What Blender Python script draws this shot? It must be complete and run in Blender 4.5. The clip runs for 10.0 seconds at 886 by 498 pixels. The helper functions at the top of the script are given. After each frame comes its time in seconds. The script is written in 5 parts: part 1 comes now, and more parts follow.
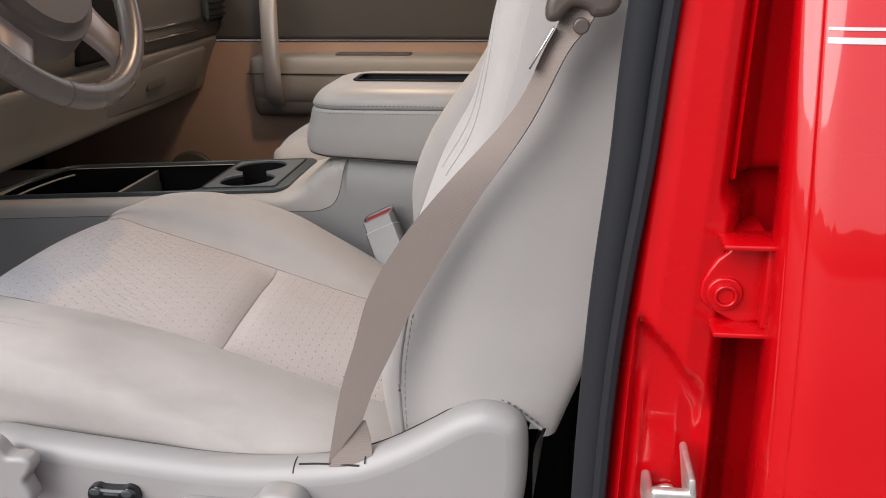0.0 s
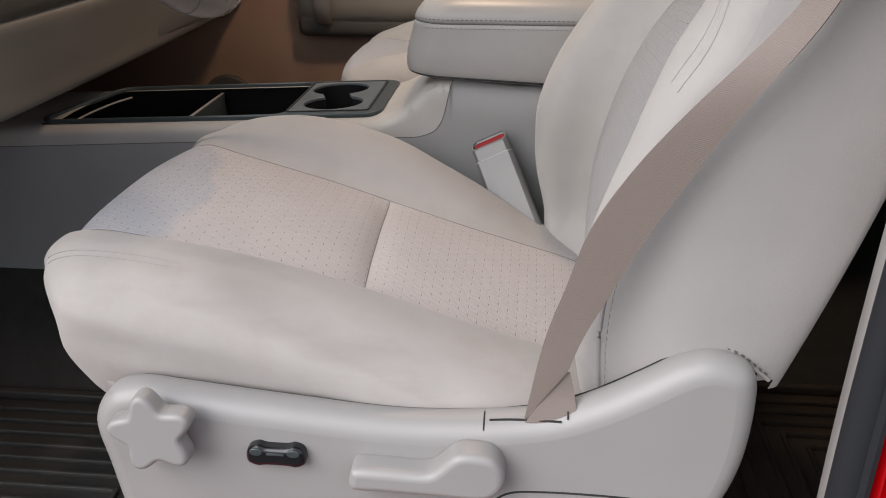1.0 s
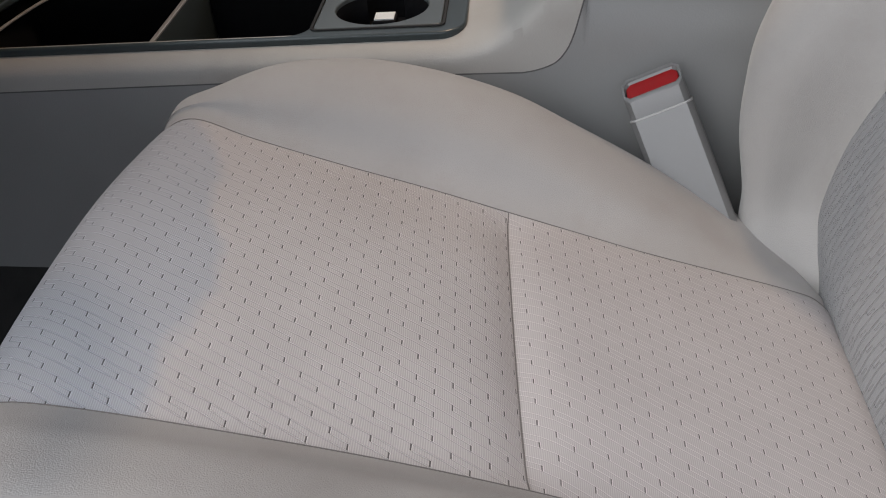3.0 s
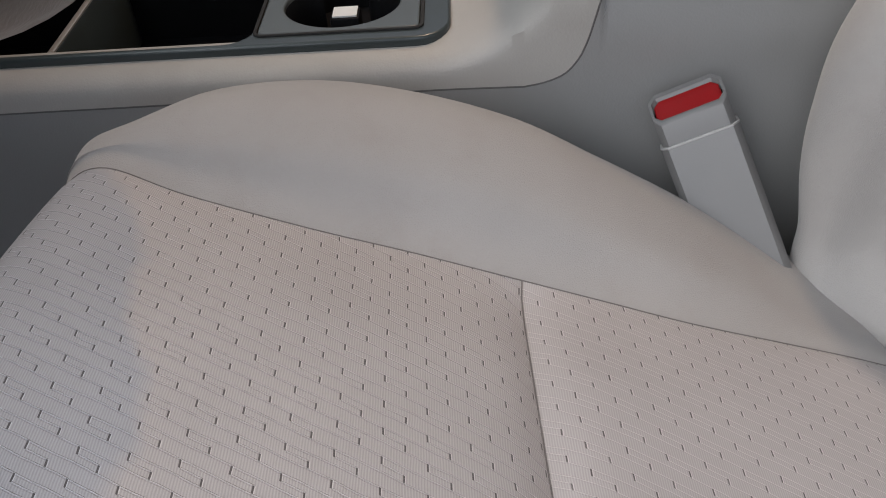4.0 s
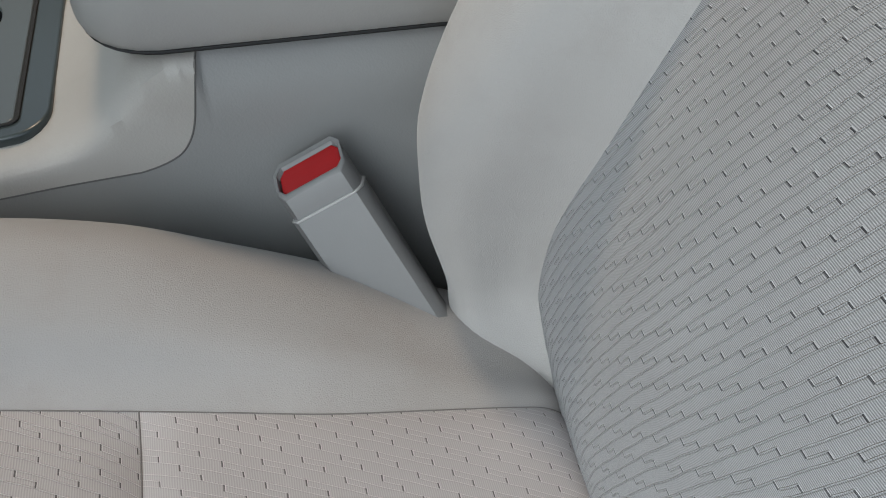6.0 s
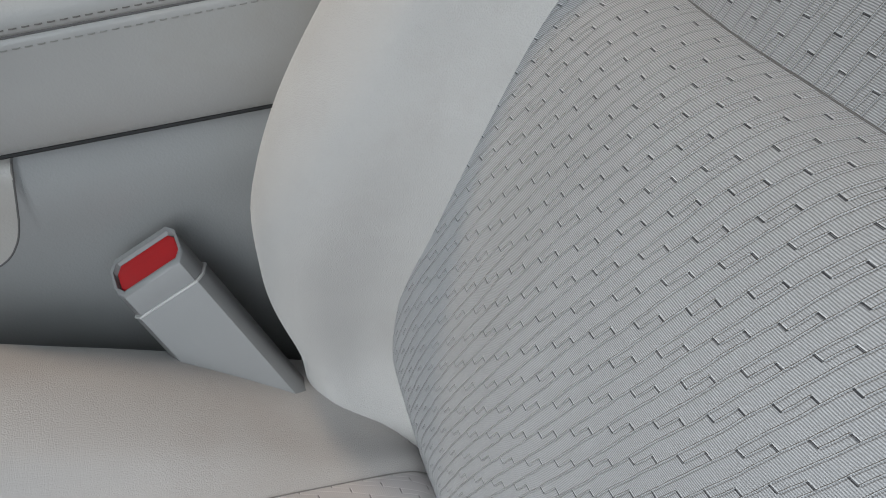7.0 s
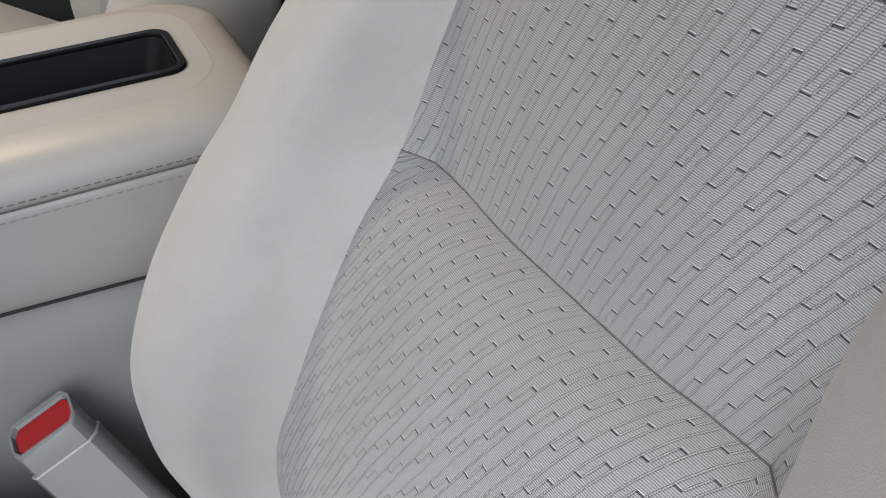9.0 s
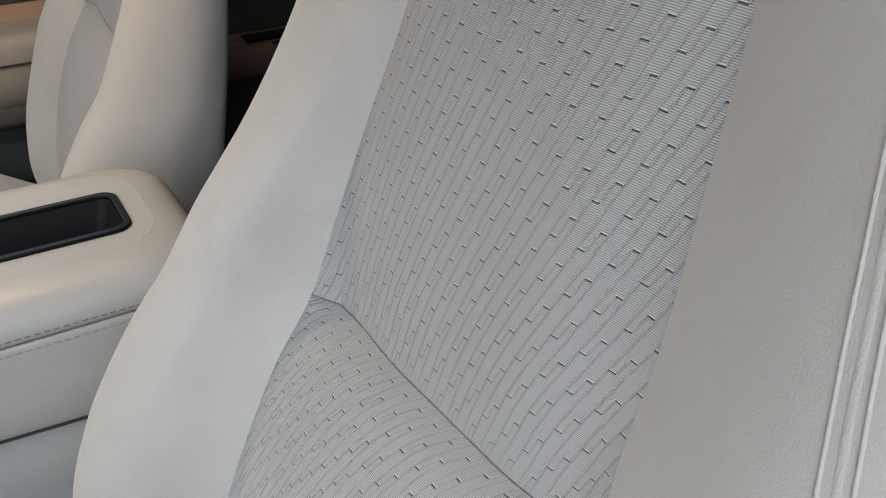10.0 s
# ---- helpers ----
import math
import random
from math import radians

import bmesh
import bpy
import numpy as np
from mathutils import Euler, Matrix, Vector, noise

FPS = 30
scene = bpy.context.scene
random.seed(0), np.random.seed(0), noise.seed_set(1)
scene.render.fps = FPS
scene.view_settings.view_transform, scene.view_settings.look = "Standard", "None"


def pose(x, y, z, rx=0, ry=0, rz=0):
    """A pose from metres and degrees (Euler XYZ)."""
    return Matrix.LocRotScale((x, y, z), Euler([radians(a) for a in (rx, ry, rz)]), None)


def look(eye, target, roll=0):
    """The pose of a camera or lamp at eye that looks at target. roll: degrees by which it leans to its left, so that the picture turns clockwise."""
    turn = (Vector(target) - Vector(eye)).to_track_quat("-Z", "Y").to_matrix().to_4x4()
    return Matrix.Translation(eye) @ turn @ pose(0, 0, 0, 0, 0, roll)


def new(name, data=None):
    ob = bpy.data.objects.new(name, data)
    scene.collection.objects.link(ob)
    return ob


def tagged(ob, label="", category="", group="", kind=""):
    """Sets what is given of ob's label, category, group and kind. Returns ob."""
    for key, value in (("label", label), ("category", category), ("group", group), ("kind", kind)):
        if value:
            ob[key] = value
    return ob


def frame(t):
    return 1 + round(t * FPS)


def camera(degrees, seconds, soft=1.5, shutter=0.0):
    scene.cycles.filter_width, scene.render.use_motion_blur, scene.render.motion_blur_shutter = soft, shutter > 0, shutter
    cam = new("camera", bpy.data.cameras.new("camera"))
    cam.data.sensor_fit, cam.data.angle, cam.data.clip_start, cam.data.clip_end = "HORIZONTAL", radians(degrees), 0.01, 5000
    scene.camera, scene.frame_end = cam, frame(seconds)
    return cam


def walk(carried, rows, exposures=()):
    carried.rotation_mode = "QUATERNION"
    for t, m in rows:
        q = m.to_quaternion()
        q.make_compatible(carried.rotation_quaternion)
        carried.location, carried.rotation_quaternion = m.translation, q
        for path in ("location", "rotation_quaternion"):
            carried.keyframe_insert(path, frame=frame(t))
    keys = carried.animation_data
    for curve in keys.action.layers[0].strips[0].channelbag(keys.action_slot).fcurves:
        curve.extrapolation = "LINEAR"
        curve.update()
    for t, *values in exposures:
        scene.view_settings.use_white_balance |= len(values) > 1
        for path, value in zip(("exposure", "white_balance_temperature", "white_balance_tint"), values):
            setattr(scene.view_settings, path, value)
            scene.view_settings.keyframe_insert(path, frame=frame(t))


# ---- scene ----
cam = camera(53.4, 10.0, soft=1.0)
PATH = [
    (0, (0.364, -0.943, 0.767), (0.119, 0.932, 0.114), -0.7),
    (0.5, (0.232, -0.914, 0.753), (0.022, 0.943, 0.04), -0.1),
    (1, (0.166, -0.872, 0.734), (-0.019, 0.952, -0.064), -0.1),
    (1.5, (0.127, -0.772, 0.734), (-0.034, 1.021, -0.137), -0.4),
    (2, (0.1, -0.65, 0.733), (-0.065, 1.07, -0.274), -1.2),
    (2.5, (0.067, -0.548, 0.734), (-0.093, 1.112, -0.37), -2.0),
    (3, (-0.003, -0.404, 0.732), (-0.143, 1.177, -0.483), -1.9),
    (4.5, (-0.041, -0.204, 0.69), (-0.019, 1.301, -0.627), -0.8),
    (5, (0.008, -0.173, 0.69), (0.047, 1.292, -0.671), -0.9),
    (5.5, (0.051, -0.172, 0.727), (0.106, 1.254, -0.675), -3.7),
    (6, (0.106, -0.171, 0.757), (0.396, 1.19, -0.68), -1.7),
    (7.5, (0.138, -0.151, 0.792), (0.729, 1.141, -0.616), -0.1),
    (8, (0.153, -0.149, 0.788), (0.76, 1.159, -0.598), -1.0),
    (8.5, (0.159, -0.165, 0.811), (0.796, 1.137, -0.567), -0.8),
    (9, (0.178, -0.199, 0.856), (0.882, 1.177, -0.413), -0.4),
    (9.5, (0.18, -0.232, 0.903), (0.98, 1.204, -0.235), 0.5),
    (10, (0.181, -0.268, 0.901), (1.042, 1.218, -0.124), -0.6),
]
EXPOSURES = [(0, 0.62, 6450, 14), (0.5, 0.55, 6400, 14), (1.0, 0.48, 6350, 13), (2.0, 0.36, 6130, 10), (3.0, 0.27, 6030, 10), (4.5, 0.25, 6030, 11), (5.0, 0.26, 6000, 10),
             (6.0, 0.36, 5740, 3), (7.5, 0.50, 5780, 5), (8.5, 0.56, 5840, 6), (9.0, 0.62, 5860, 6), (10, 0.62, 5900, 5)]
walk(cam, [(t, look(eye, target, roll)) for t, eye, target, roll in PATH], EXPOSURES)

# ---- world and light ----
SUN_ELEV, SUN_AZ = 36.5, 224.0
world = bpy.data.worlds.new("World")
scene.world = world
world.use_nodes = True
wn = world.node_tree.nodes
sky = wn.new("ShaderNodeTexSky")
sky.sky_type = "NISHITA"
sky.sun_disc = False
sky.sun_elevation = radians(SUN_ELEV)
sky.sun_rotation = radians(SUN_AZ)
sky.air_density, sky.dust_density, sky.ozone_density = 1.0, 4.0, 1.0
soften = wn.new("ShaderNodeMixRGB")
soften.inputs[0].default_value = 0.75
soften.inputs[2].default_value = (8.0, 8.2, 8.6, 1)
world.node_tree.links.new(sky.outputs[0], soften.inputs[1])
world.node_tree.links.new(soften.outputs[0], wn["Background"].inputs[0])
wn["Background"].inputs[1].default_value = 0.12

sun = new("sun", bpy.data.lights.new("sun", "SUN"))
sun.data.energy, sun.data.angle, sun.data.color = 2.3, radians(55), (1.0, 0.985, 0.96)
sun.matrix_world = look((-2.1, -2.2, 2.25), (0.0, 0.0, 0.0))

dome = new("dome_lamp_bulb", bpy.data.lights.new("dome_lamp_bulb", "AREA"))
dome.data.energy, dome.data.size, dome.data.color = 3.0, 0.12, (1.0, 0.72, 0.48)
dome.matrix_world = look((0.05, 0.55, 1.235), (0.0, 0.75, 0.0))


# ---- materials ----
def material(name, color, rough=0.6, metal=0.0, grain=0.0, grain_scale=900.0, blotch=0.06, blotch_scale=9.0, spec=0.5, coat=0.0, coat_ior=1.5,
             sheen=0.0, stain=None, stain_amount=0.0, stain_scale=4.0):
    """A principled surface with a soft mottling of its colour and a fine relief."""
    m = bpy.data.materials.new(name)
    m.use_nodes = True
    nt = m.node_tree
    b = nt.nodes["Principled BSDF"]
    co = nt.nodes.new("ShaderNodeTexCoord")
    n1 = nt.nodes.new("ShaderNodeTexNoise")
    n1.inputs["Scale"].default_value, n1.inputs["Detail"].default_value = blotch_scale, 6
    nt.links.new(co.outputs["Object"], n1.inputs["Vector"])
    ramp = nt.nodes.new("ShaderNodeMapRange")
    ramp.inputs["From Min"].default_value, ramp.inputs["From Max"].default_value = 0.3, 0.7
    ramp.inputs["To Min"].default_value, ramp.inputs["To Max"].default_value = 1 - blotch, 1 + blotch
    nt.links.new(n1.outputs["Fac"], ramp.inputs["Value"])
    mul = nt.nodes.new("ShaderNodeVectorMath")
    mul.operation = "SCALE"
    mul.inputs[0].default_value = color
    nt.links.new(ramp.outputs["Result"], mul.inputs["Scale"])
    out = mul.outputs[0]
    if stain:
        n3 = nt.nodes.new("ShaderNodeTexNoise")
        n3.inputs["Scale"].default_value, n3.inputs["Detail"].default_value, n3.inputs["Roughness"].default_value = stain_scale, 8, 0.65
        nt.links.new(co.outputs["Object"], n3.inputs["Vector"])
        r3 = nt.nodes.new("ShaderNodeMapRange")
        r3.inputs["From Min"].default_value, r3.inputs["From Max"].default_value, r3.inputs["To Max"].default_value = 0.52, 0.72, stain_amount
        nt.links.new(n3.outputs["Fac"], r3.inputs["Value"])
        mx = nt.nodes.new("ShaderNodeMixRGB")
        mx.inputs[2].default_value = (*stain, 1)
        nt.links.new(r3.outputs["Result"], mx.inputs[0])
        nt.links.new(out, mx.inputs[1])
        out = mx.outputs[0]
    nt.links.new(out, b.inputs["Base Color"])
    b.inputs["Metallic"].default_value = metal
    b.inputs["Specular IOR Level"].default_value = spec
    b.inputs["Coat Weight"].default_value = coat
    b.inputs["Coat Roughness"].default_value = 0.03
    b.inputs["Coat IOR"].default_value = coat_ior
    b.inputs["Sheen Weight"].default_value = sheen
    b.inputs["Sheen Roughness"].default_value = 0.5
    rr = nt.nodes.new("ShaderNodeMapRange")
    rr.inputs["To Min"].default_value, rr.inputs["To Max"].default_value = max(rough - 0.08, 0.02), min(rough + 0.08, 1)
    nt.links.new(n1.outputs["Fac"], rr.inputs["Value"])
    nt.links.new(rr.outputs["Result"], b.inputs["Roughness"])
    if grain > 0:
        n2 = nt.nodes.new("ShaderNodeTexNoise")
        n2.inputs["Scale"].default_value, n2.inputs["Detail"].default_value = grain_scale, 3
        nt.links.new(co.outputs["Object"], n2.inputs["Vector"])
        bp = nt.nodes.new("ShaderNodeBump")
        bp.inputs["Strength"].default_value, bp.inputs["Distance"].default_value = grain, 0.0006
        nt.links.new(n2.outputs["Fac"], bp.inputs["Height"])
        nt.links.new(bp.outputs["Normal"], b.inputs["Normal"])
    return m


class Nodes:
    """Short forms for chains of math nodes."""

    def __init__(self, nt):
        self.nt = nt

    def math(self, op, a, b=None, c=None):
        n = self.nt.nodes.new("ShaderNodeMath")
        n.operation = op
        for i, v in enumerate((a, b, c)):
            if v is None:
                continue
            if isinstance(v, (int, float)):
                n.inputs[i].default_value = v
            else:
                self.nt.links.new(v, n.inputs[i])
        return n.outputs[0]


def woven(name, color, dark, rib=0.00088, pitch=0.0145, row=0.0097, jog=0.0036, relief=1.0, stain=None, deepness=0.4, dash=1.0, line=1.0, ribbed=0.45):
    """Ribbed seat cloth: fine ribs across, thin lines along it that each start at a small sunken dash beside the last."""
    m = bpy.data.materials.new(name)
    m.use_nodes = True
    nt = m.node_tree
    b = nt.nodes["Principled BSDF"]
    k = Nodes(nt)
    uv = nt.nodes.new("ShaderNodeUVMap")
    sep = nt.nodes.new("ShaderNodeSeparateXYZ")
    wob = nt.nodes.new("ShaderNodeTexNoise")
    wob.inputs["Scale"].default_value = 45
    nt.links.new(uv.outputs[0], wob.inputs["Vector"])
    nt.links.new(uv.outputs[0], sep.inputs[0])
    shift = k.math("MULTIPLY", k.math("SUBTRACT", wob.outputs["Fac"], 0.5), 0.0014)
    u = k.math("SUBTRACT", shift, sep.outputs["X"])
    v = k.math("SUBTRACT", shift, sep.outputs["Y"])
    rowf = k.math("DIVIDE", v, row)
    rown = k.math("FLOOR", rowf)
    rowfr = k.math("SUBTRACT", rowf, rown)
    slant = (pitch / 2 - jog) / row
    us = k.math("ADD", k.math("ADD", u, k.math("MULTIPLY", v, slant)), k.math("MULTIPLY", rown, jog))
    fr = k.math("FRACT", k.math("DIVIDE", us, pitch))
    jf = jog / pitch
    odd = k.math("FLOORED_MODULO", rown, 2.0)
    even = k.math("SUBTRACT", 1.0, odd)
    ridge = groove = None
    # every dash starts a line to the next dash; from every other one it runs on, past three more, to the next strip
    for at, here in ((0.0, None), (jf, odd), (2 * jf, even), (3 * jf, odd)):
        d = k.math("ABSOLUTE", k.math("SUBTRACT", k.math("FRACT", k.math("ADD", k.math("SUBTRACT", fr, at), 0.5)), 0.5))
        r = k.math("MAXIMUM", k.math("SUBTRACT", 1.0, k.math("DIVIDE", d, 0.020)), 0.0)
        e = k.math("ABSOLUTE", k.math("SUBTRACT", k.math("FRACT", k.math("ADD", k.math("SUBTRACT", fr, at + 0.042), 0.5)), 0.5))
        g = k.math("MULTIPLY", k.math("MAXIMUM", k.math("SUBTRACT", 1.0, k.math("DIVIDE", e, 0.026)), 0.0), 0.55)
        if here is not None:
            r, g = k.math("MULTIPLY", r, here), k.math("MULTIPLY", g, here)
        ridge = r if ridge is None else k.math("MAXIMUM", ridge, r)
        groove = g if groove is None else k.math("MAXIMUM", groove, g)
    ridge = k.math("MULTIPLY", ridge, line)
    groove = k.math("MULTIPLY", groove, line)
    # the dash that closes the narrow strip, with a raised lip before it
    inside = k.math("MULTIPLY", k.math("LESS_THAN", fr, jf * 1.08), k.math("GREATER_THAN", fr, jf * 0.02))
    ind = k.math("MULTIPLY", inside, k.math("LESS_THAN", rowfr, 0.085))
    lip = k.math("MULTIPLY", k.math("GREATER_THAN", fr, 1.0 - jf), k.math("GREATER_THAN", rowfr, 0.955))
    strip = k.math("FLOOR", k.math("DIVIDE", us, pitch))
    phase = k.math("MULTIPLY", strip, 2.2)
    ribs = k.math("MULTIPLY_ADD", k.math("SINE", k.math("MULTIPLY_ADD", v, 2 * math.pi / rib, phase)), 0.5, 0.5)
    fuzz = nt.nodes.new("ShaderNodeTexNoise")
    fuzz.inputs["Scale"].default_value, fuzz.inputs["Detail"].default_value = 1500, 2
    nt.links.new(uv.outputs[0], fuzz.inputs["Vector"])
    h = k.math("MULTIPLY_ADD", ribs, ribbed, k.math("MULTIPLY", ridge, 0.60))
    h = k.math("SUBTRACT", h, k.math("MULTIPLY", groove, 0.40))
    h = k.math("SUBTRACT", h, k.math("MULTIPLY", ind, 1.3))
    h = k.math("ADD", h, k.math("MULTIPLY", lip, 0.45))
    h = k.math("MULTIPLY_ADD", fuzz.outputs["Fac"], 0.16, h)
    bp = nt.nodes.new("ShaderNodeBump")
    bp.inputs["Strength"].default_value, bp.inputs["Distance"].default_value = 1.0, 0.0008 * relief
    nt.links.new(h, bp.inputs["Height"])
    nt.links.new(bp.outputs["Normal"], b.inputs["Normal"])
    # rib gaps mix darker base threads with relief shade; grooves and dashes are shaded too
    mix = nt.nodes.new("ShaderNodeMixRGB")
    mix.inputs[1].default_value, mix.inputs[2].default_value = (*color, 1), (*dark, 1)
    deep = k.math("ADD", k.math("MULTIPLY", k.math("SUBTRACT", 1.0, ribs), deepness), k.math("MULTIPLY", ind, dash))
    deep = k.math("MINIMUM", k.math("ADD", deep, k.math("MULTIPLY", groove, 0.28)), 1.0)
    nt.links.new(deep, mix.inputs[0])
    # ridges and lips get a painted highlight, lighter than the cloth
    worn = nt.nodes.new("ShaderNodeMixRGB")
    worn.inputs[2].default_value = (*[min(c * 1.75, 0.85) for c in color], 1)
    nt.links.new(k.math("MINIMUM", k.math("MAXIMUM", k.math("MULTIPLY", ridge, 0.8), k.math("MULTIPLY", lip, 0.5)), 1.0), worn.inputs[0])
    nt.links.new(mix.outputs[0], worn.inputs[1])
    n1 = nt.nodes.new("ShaderNodeTexNoise")
    n1.inputs["Scale"].default_value, n1.inputs["Detail"].default_value = 11, 6
    nt.links.new(uv.outputs[0], n1.inputs["Vector"])
    var = nt.nodes.new("ShaderNodeMapRange")
    var.inputs["To Min"].default_value, var.inputs["To Max"].default_value = 0.9, 1.1
    nt.links.new(n1.outputs["Fac"], var.inputs["Value"])
    sc = nt.nodes.new("ShaderNodeVectorMath")
    sc.operation = "SCALE"
    nt.links.new(worn.outputs[0], sc.inputs[0])
    nt.links.new(var.outputs["Result"], sc.inputs["Scale"])
    out = sc.outputs[0]
    if stain:
        # a bluish rubbed patch, with its own irregular edge, in (u, v, radius_u, radius_v)
        cu, cv, ru, rv, tint = stain
        n2 = nt.nodes.new("ShaderNodeTexNoise")
        n2.inputs["Scale"].default_value, n2.inputs["Detail"].default_value = 16, 3
        nt.links.new(uv.outputs[0], n2.inputs["Vector"])
        w = k.math("MULTIPLY", k.math("SUBTRACT", n2.outputs["Fac"], 0.5), 0.35)
        a = k.math("POWER", k.math("DIVIDE", k.math("SUBTRACT", sep.outputs["X"], cu), ru), 2.0)
        c = k.math("POWER", k.math("DIVIDE", k.math("SUBTRACT", sep.outputs["Y"], cv), rv), 2.0)
        d = k.math("ADD", k.math("SQRT", k.math("ADD", a, c)), w)
        f = nt.nodes.new("ShaderNodeMapRange")
        f.inputs["From Min"].default_value, f.inputs["From Max"].default_value = 1.05, 0.97
        f.inputs["To Min"].default_value, f.inputs["To Max"].default_value = 0.0, 0.8
        nt.links.new(d, f.inputs["Value"])
        mx = nt.nodes.new("ShaderNodeMixRGB")
        mx.blend_type = "MULTIPLY"
        mx.inputs[2].default_value = (*tint, 1)
        nt.links.new(f.outputs["Result"], mx.inputs[0])
        nt.links.new(out, mx.inputs[1])
        out = mx.outputs[0]
    nt.links.new(out, b.inputs["Base Color"])
    b.inputs["Roughness"].default_value = 0.85
    b.inputs["Specular IOR Level"].default_value = 0.25
    b.inputs["Sheen Weight"].default_value = 0.15
    return m


def webbing(name, color):
    """Twilled belt webbing, in the ribbon's own (u, v)."""
    m = bpy.data.materials.new(name)
    m.use_nodes = True
    nt = m.node_tree
    b = nt.nodes["Principled BSDF"]
    k = Nodes(nt)
    uv = nt.nodes.new("ShaderNodeUVMap")
    sep = nt.nodes.new("ShaderNodeSeparateXYZ")
    nt.links.new(uv.outputs[0], sep.inputs[0])
    zig = k.math("ABSOLUTE", k.math("SUBTRACT", k.math("FRACT", k.math("DIVIDE", sep.outputs["X"], 0.012)), 0.5))
    w = k.math("SINE", k.math("MULTIPLY", k.math("MULTIPLY_ADD", zig, 0.0006, sep.outputs["Y"]), 2 * math.pi / 0.0015))
    w2 = k.math("SINE", k.math("MULTIPLY", sep.outputs["X"], 2 * math.pi / 0.0019))
    h = k.math("MULTIPLY_ADD", w2, 0.4, w)
    bp = nt.nodes.new("ShaderNodeBump")
    bp.inputs["Strength"].default_value, bp.inputs["Distance"].default_value = 0.35, 0.0002
    nt.links.new(h, bp.inputs["Height"])
    nt.links.new(bp.outputs["Normal"], b.inputs["Normal"])
    mix = nt.nodes.new("ShaderNodeMixRGB")
    mix.inputs[1].default_value, mix.inputs[2].default_value = (*color, 1), (*[c * 0.90 for c in color], 1)
    nt.links.new(k.math("MULTIPLY_ADD", h, 0.3, 0.5), mix.inputs[0])
    nt.links.new(mix.outputs[0], b.inputs["Base Color"])
    b.inputs["Roughness"].default_value = 0.62
    return m


def soiled(name, base):
    """The bolster cloth with a long rubbed, greyed mark and faint rub marks beside it."""
    m = base.copy()
    m.name = name
    nt = m.node_tree
    k = Nodes(nt)
    b = nt.nodes["Principled BSDF"]
    old = b.inputs["Base Color"].links[0].from_socket
    co = nt.nodes.new("ShaderNodeTexCoord")
    sep = nt.nodes.new("ShaderNodeSeparateXYZ")
    nt.links.new(co.outputs["Object"], sep.inputs[0])
    fuzz = nt.nodes.new("ShaderNodeTexNoise")
    fuzz.inputs["Scale"].default_value, fuzz.inputs["Detail"].default_value = 30, 6
    stretch = nt.nodes.new("ShaderNodeMapping")
    stretch.inputs["Rotation"].default_value = (0, radians(18), 0)
    stretch.inputs["Scale"].default_value = (0.35, 1.0, 2.2)
    nt.links.new(co.outputs["Object"], stretch.inputs["Vector"])
    nt.links.new(stretch.outputs[0], fuzz.inputs["Vector"])
    w = k.math("MULTIPLY", k.math("SUBTRACT", fuzz.outputs["Fac"], 0.5), 1.6)
    line = k.math("MULTIPLY_ADD", sep.outputs["X"], 0.345, k.math("SUBTRACT", sep.outputs["Z"], 0.3685))
    across = k.math("ABSOLUTE", k.math("DIVIDE", line, 0.012))
    along = k.math("ABSOLUTE", k.math("DIVIDE", k.math("ADD", sep.outputs["X"], 0.025), 0.105))
    d = k.math("ADD", k.math("MAXIMUM", across, along), w)
    f = nt.nodes.new("ShaderNodeMapRange")
    f.inputs["From Min"].default_value, f.inputs["From Max"].default_value = 1.3, 0.1
    f.inputs["To Min"].default_value, f.inputs["To Max"].default_value = 0.0, 0.5
    nt.links.new(d, f.inputs["Value"])
    streak = nt.nodes.new("ShaderNodeMapRange")
    streak.inputs["From Min"].default_value, streak.inputs["From Max"].default_value, streak.inputs["To Max"].default_value = 0.55, 0.75, 0.10
    nt.links.new(fuzz.outputs["Fac"], streak.inputs["Value"])
    mx = nt.nodes.new("ShaderNodeMixRGB")
    mx.inputs[2].default_value = (0.225, 0.205, 0.19, 1)
    nt.links.new(k.math("MAXIMUM", f.outputs["Result"], streak.outputs["Result"]), mx.inputs[0])
    nt.links.new(old, mx.inputs[1])
    nt.links.new(mx.outputs[0], b.inputs["Base Color"])
    return m


M_BOLSTER = material("bolster_cloth", (0.363, 0.348, 0.333), 0.88, grain=0.55, grain_scale=1300, blotch=0.06, spec=0.2, sheen=0.25,
                     stain=(0.284, 0.262, 0.244), stain_amount=0.32, stain_scale=24.0)
M_CUSHION = material("cushion_cloth", (0.360, 0.338, 0.320), 0.88, grain=0.55, grain_scale=1300, blotch=0.06, spec=0.2, sheen=0.25,
                     stain=(0.300, 0.258, 0.230), stain_amount=0.35, stain_scale=14.0)
M_BOLSTER_WORN = soiled("worn_bolster_cloth", M_CUSHION)
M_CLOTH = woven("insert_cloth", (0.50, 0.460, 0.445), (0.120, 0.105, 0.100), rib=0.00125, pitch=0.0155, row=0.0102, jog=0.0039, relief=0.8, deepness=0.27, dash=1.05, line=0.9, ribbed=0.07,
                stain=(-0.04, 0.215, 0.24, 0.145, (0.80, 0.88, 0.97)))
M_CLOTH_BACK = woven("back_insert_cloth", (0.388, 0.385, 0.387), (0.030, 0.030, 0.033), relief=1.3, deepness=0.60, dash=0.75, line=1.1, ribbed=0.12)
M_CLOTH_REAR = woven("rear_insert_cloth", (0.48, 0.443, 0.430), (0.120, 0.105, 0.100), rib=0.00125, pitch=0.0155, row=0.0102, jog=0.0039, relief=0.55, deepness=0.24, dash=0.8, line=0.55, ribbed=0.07)
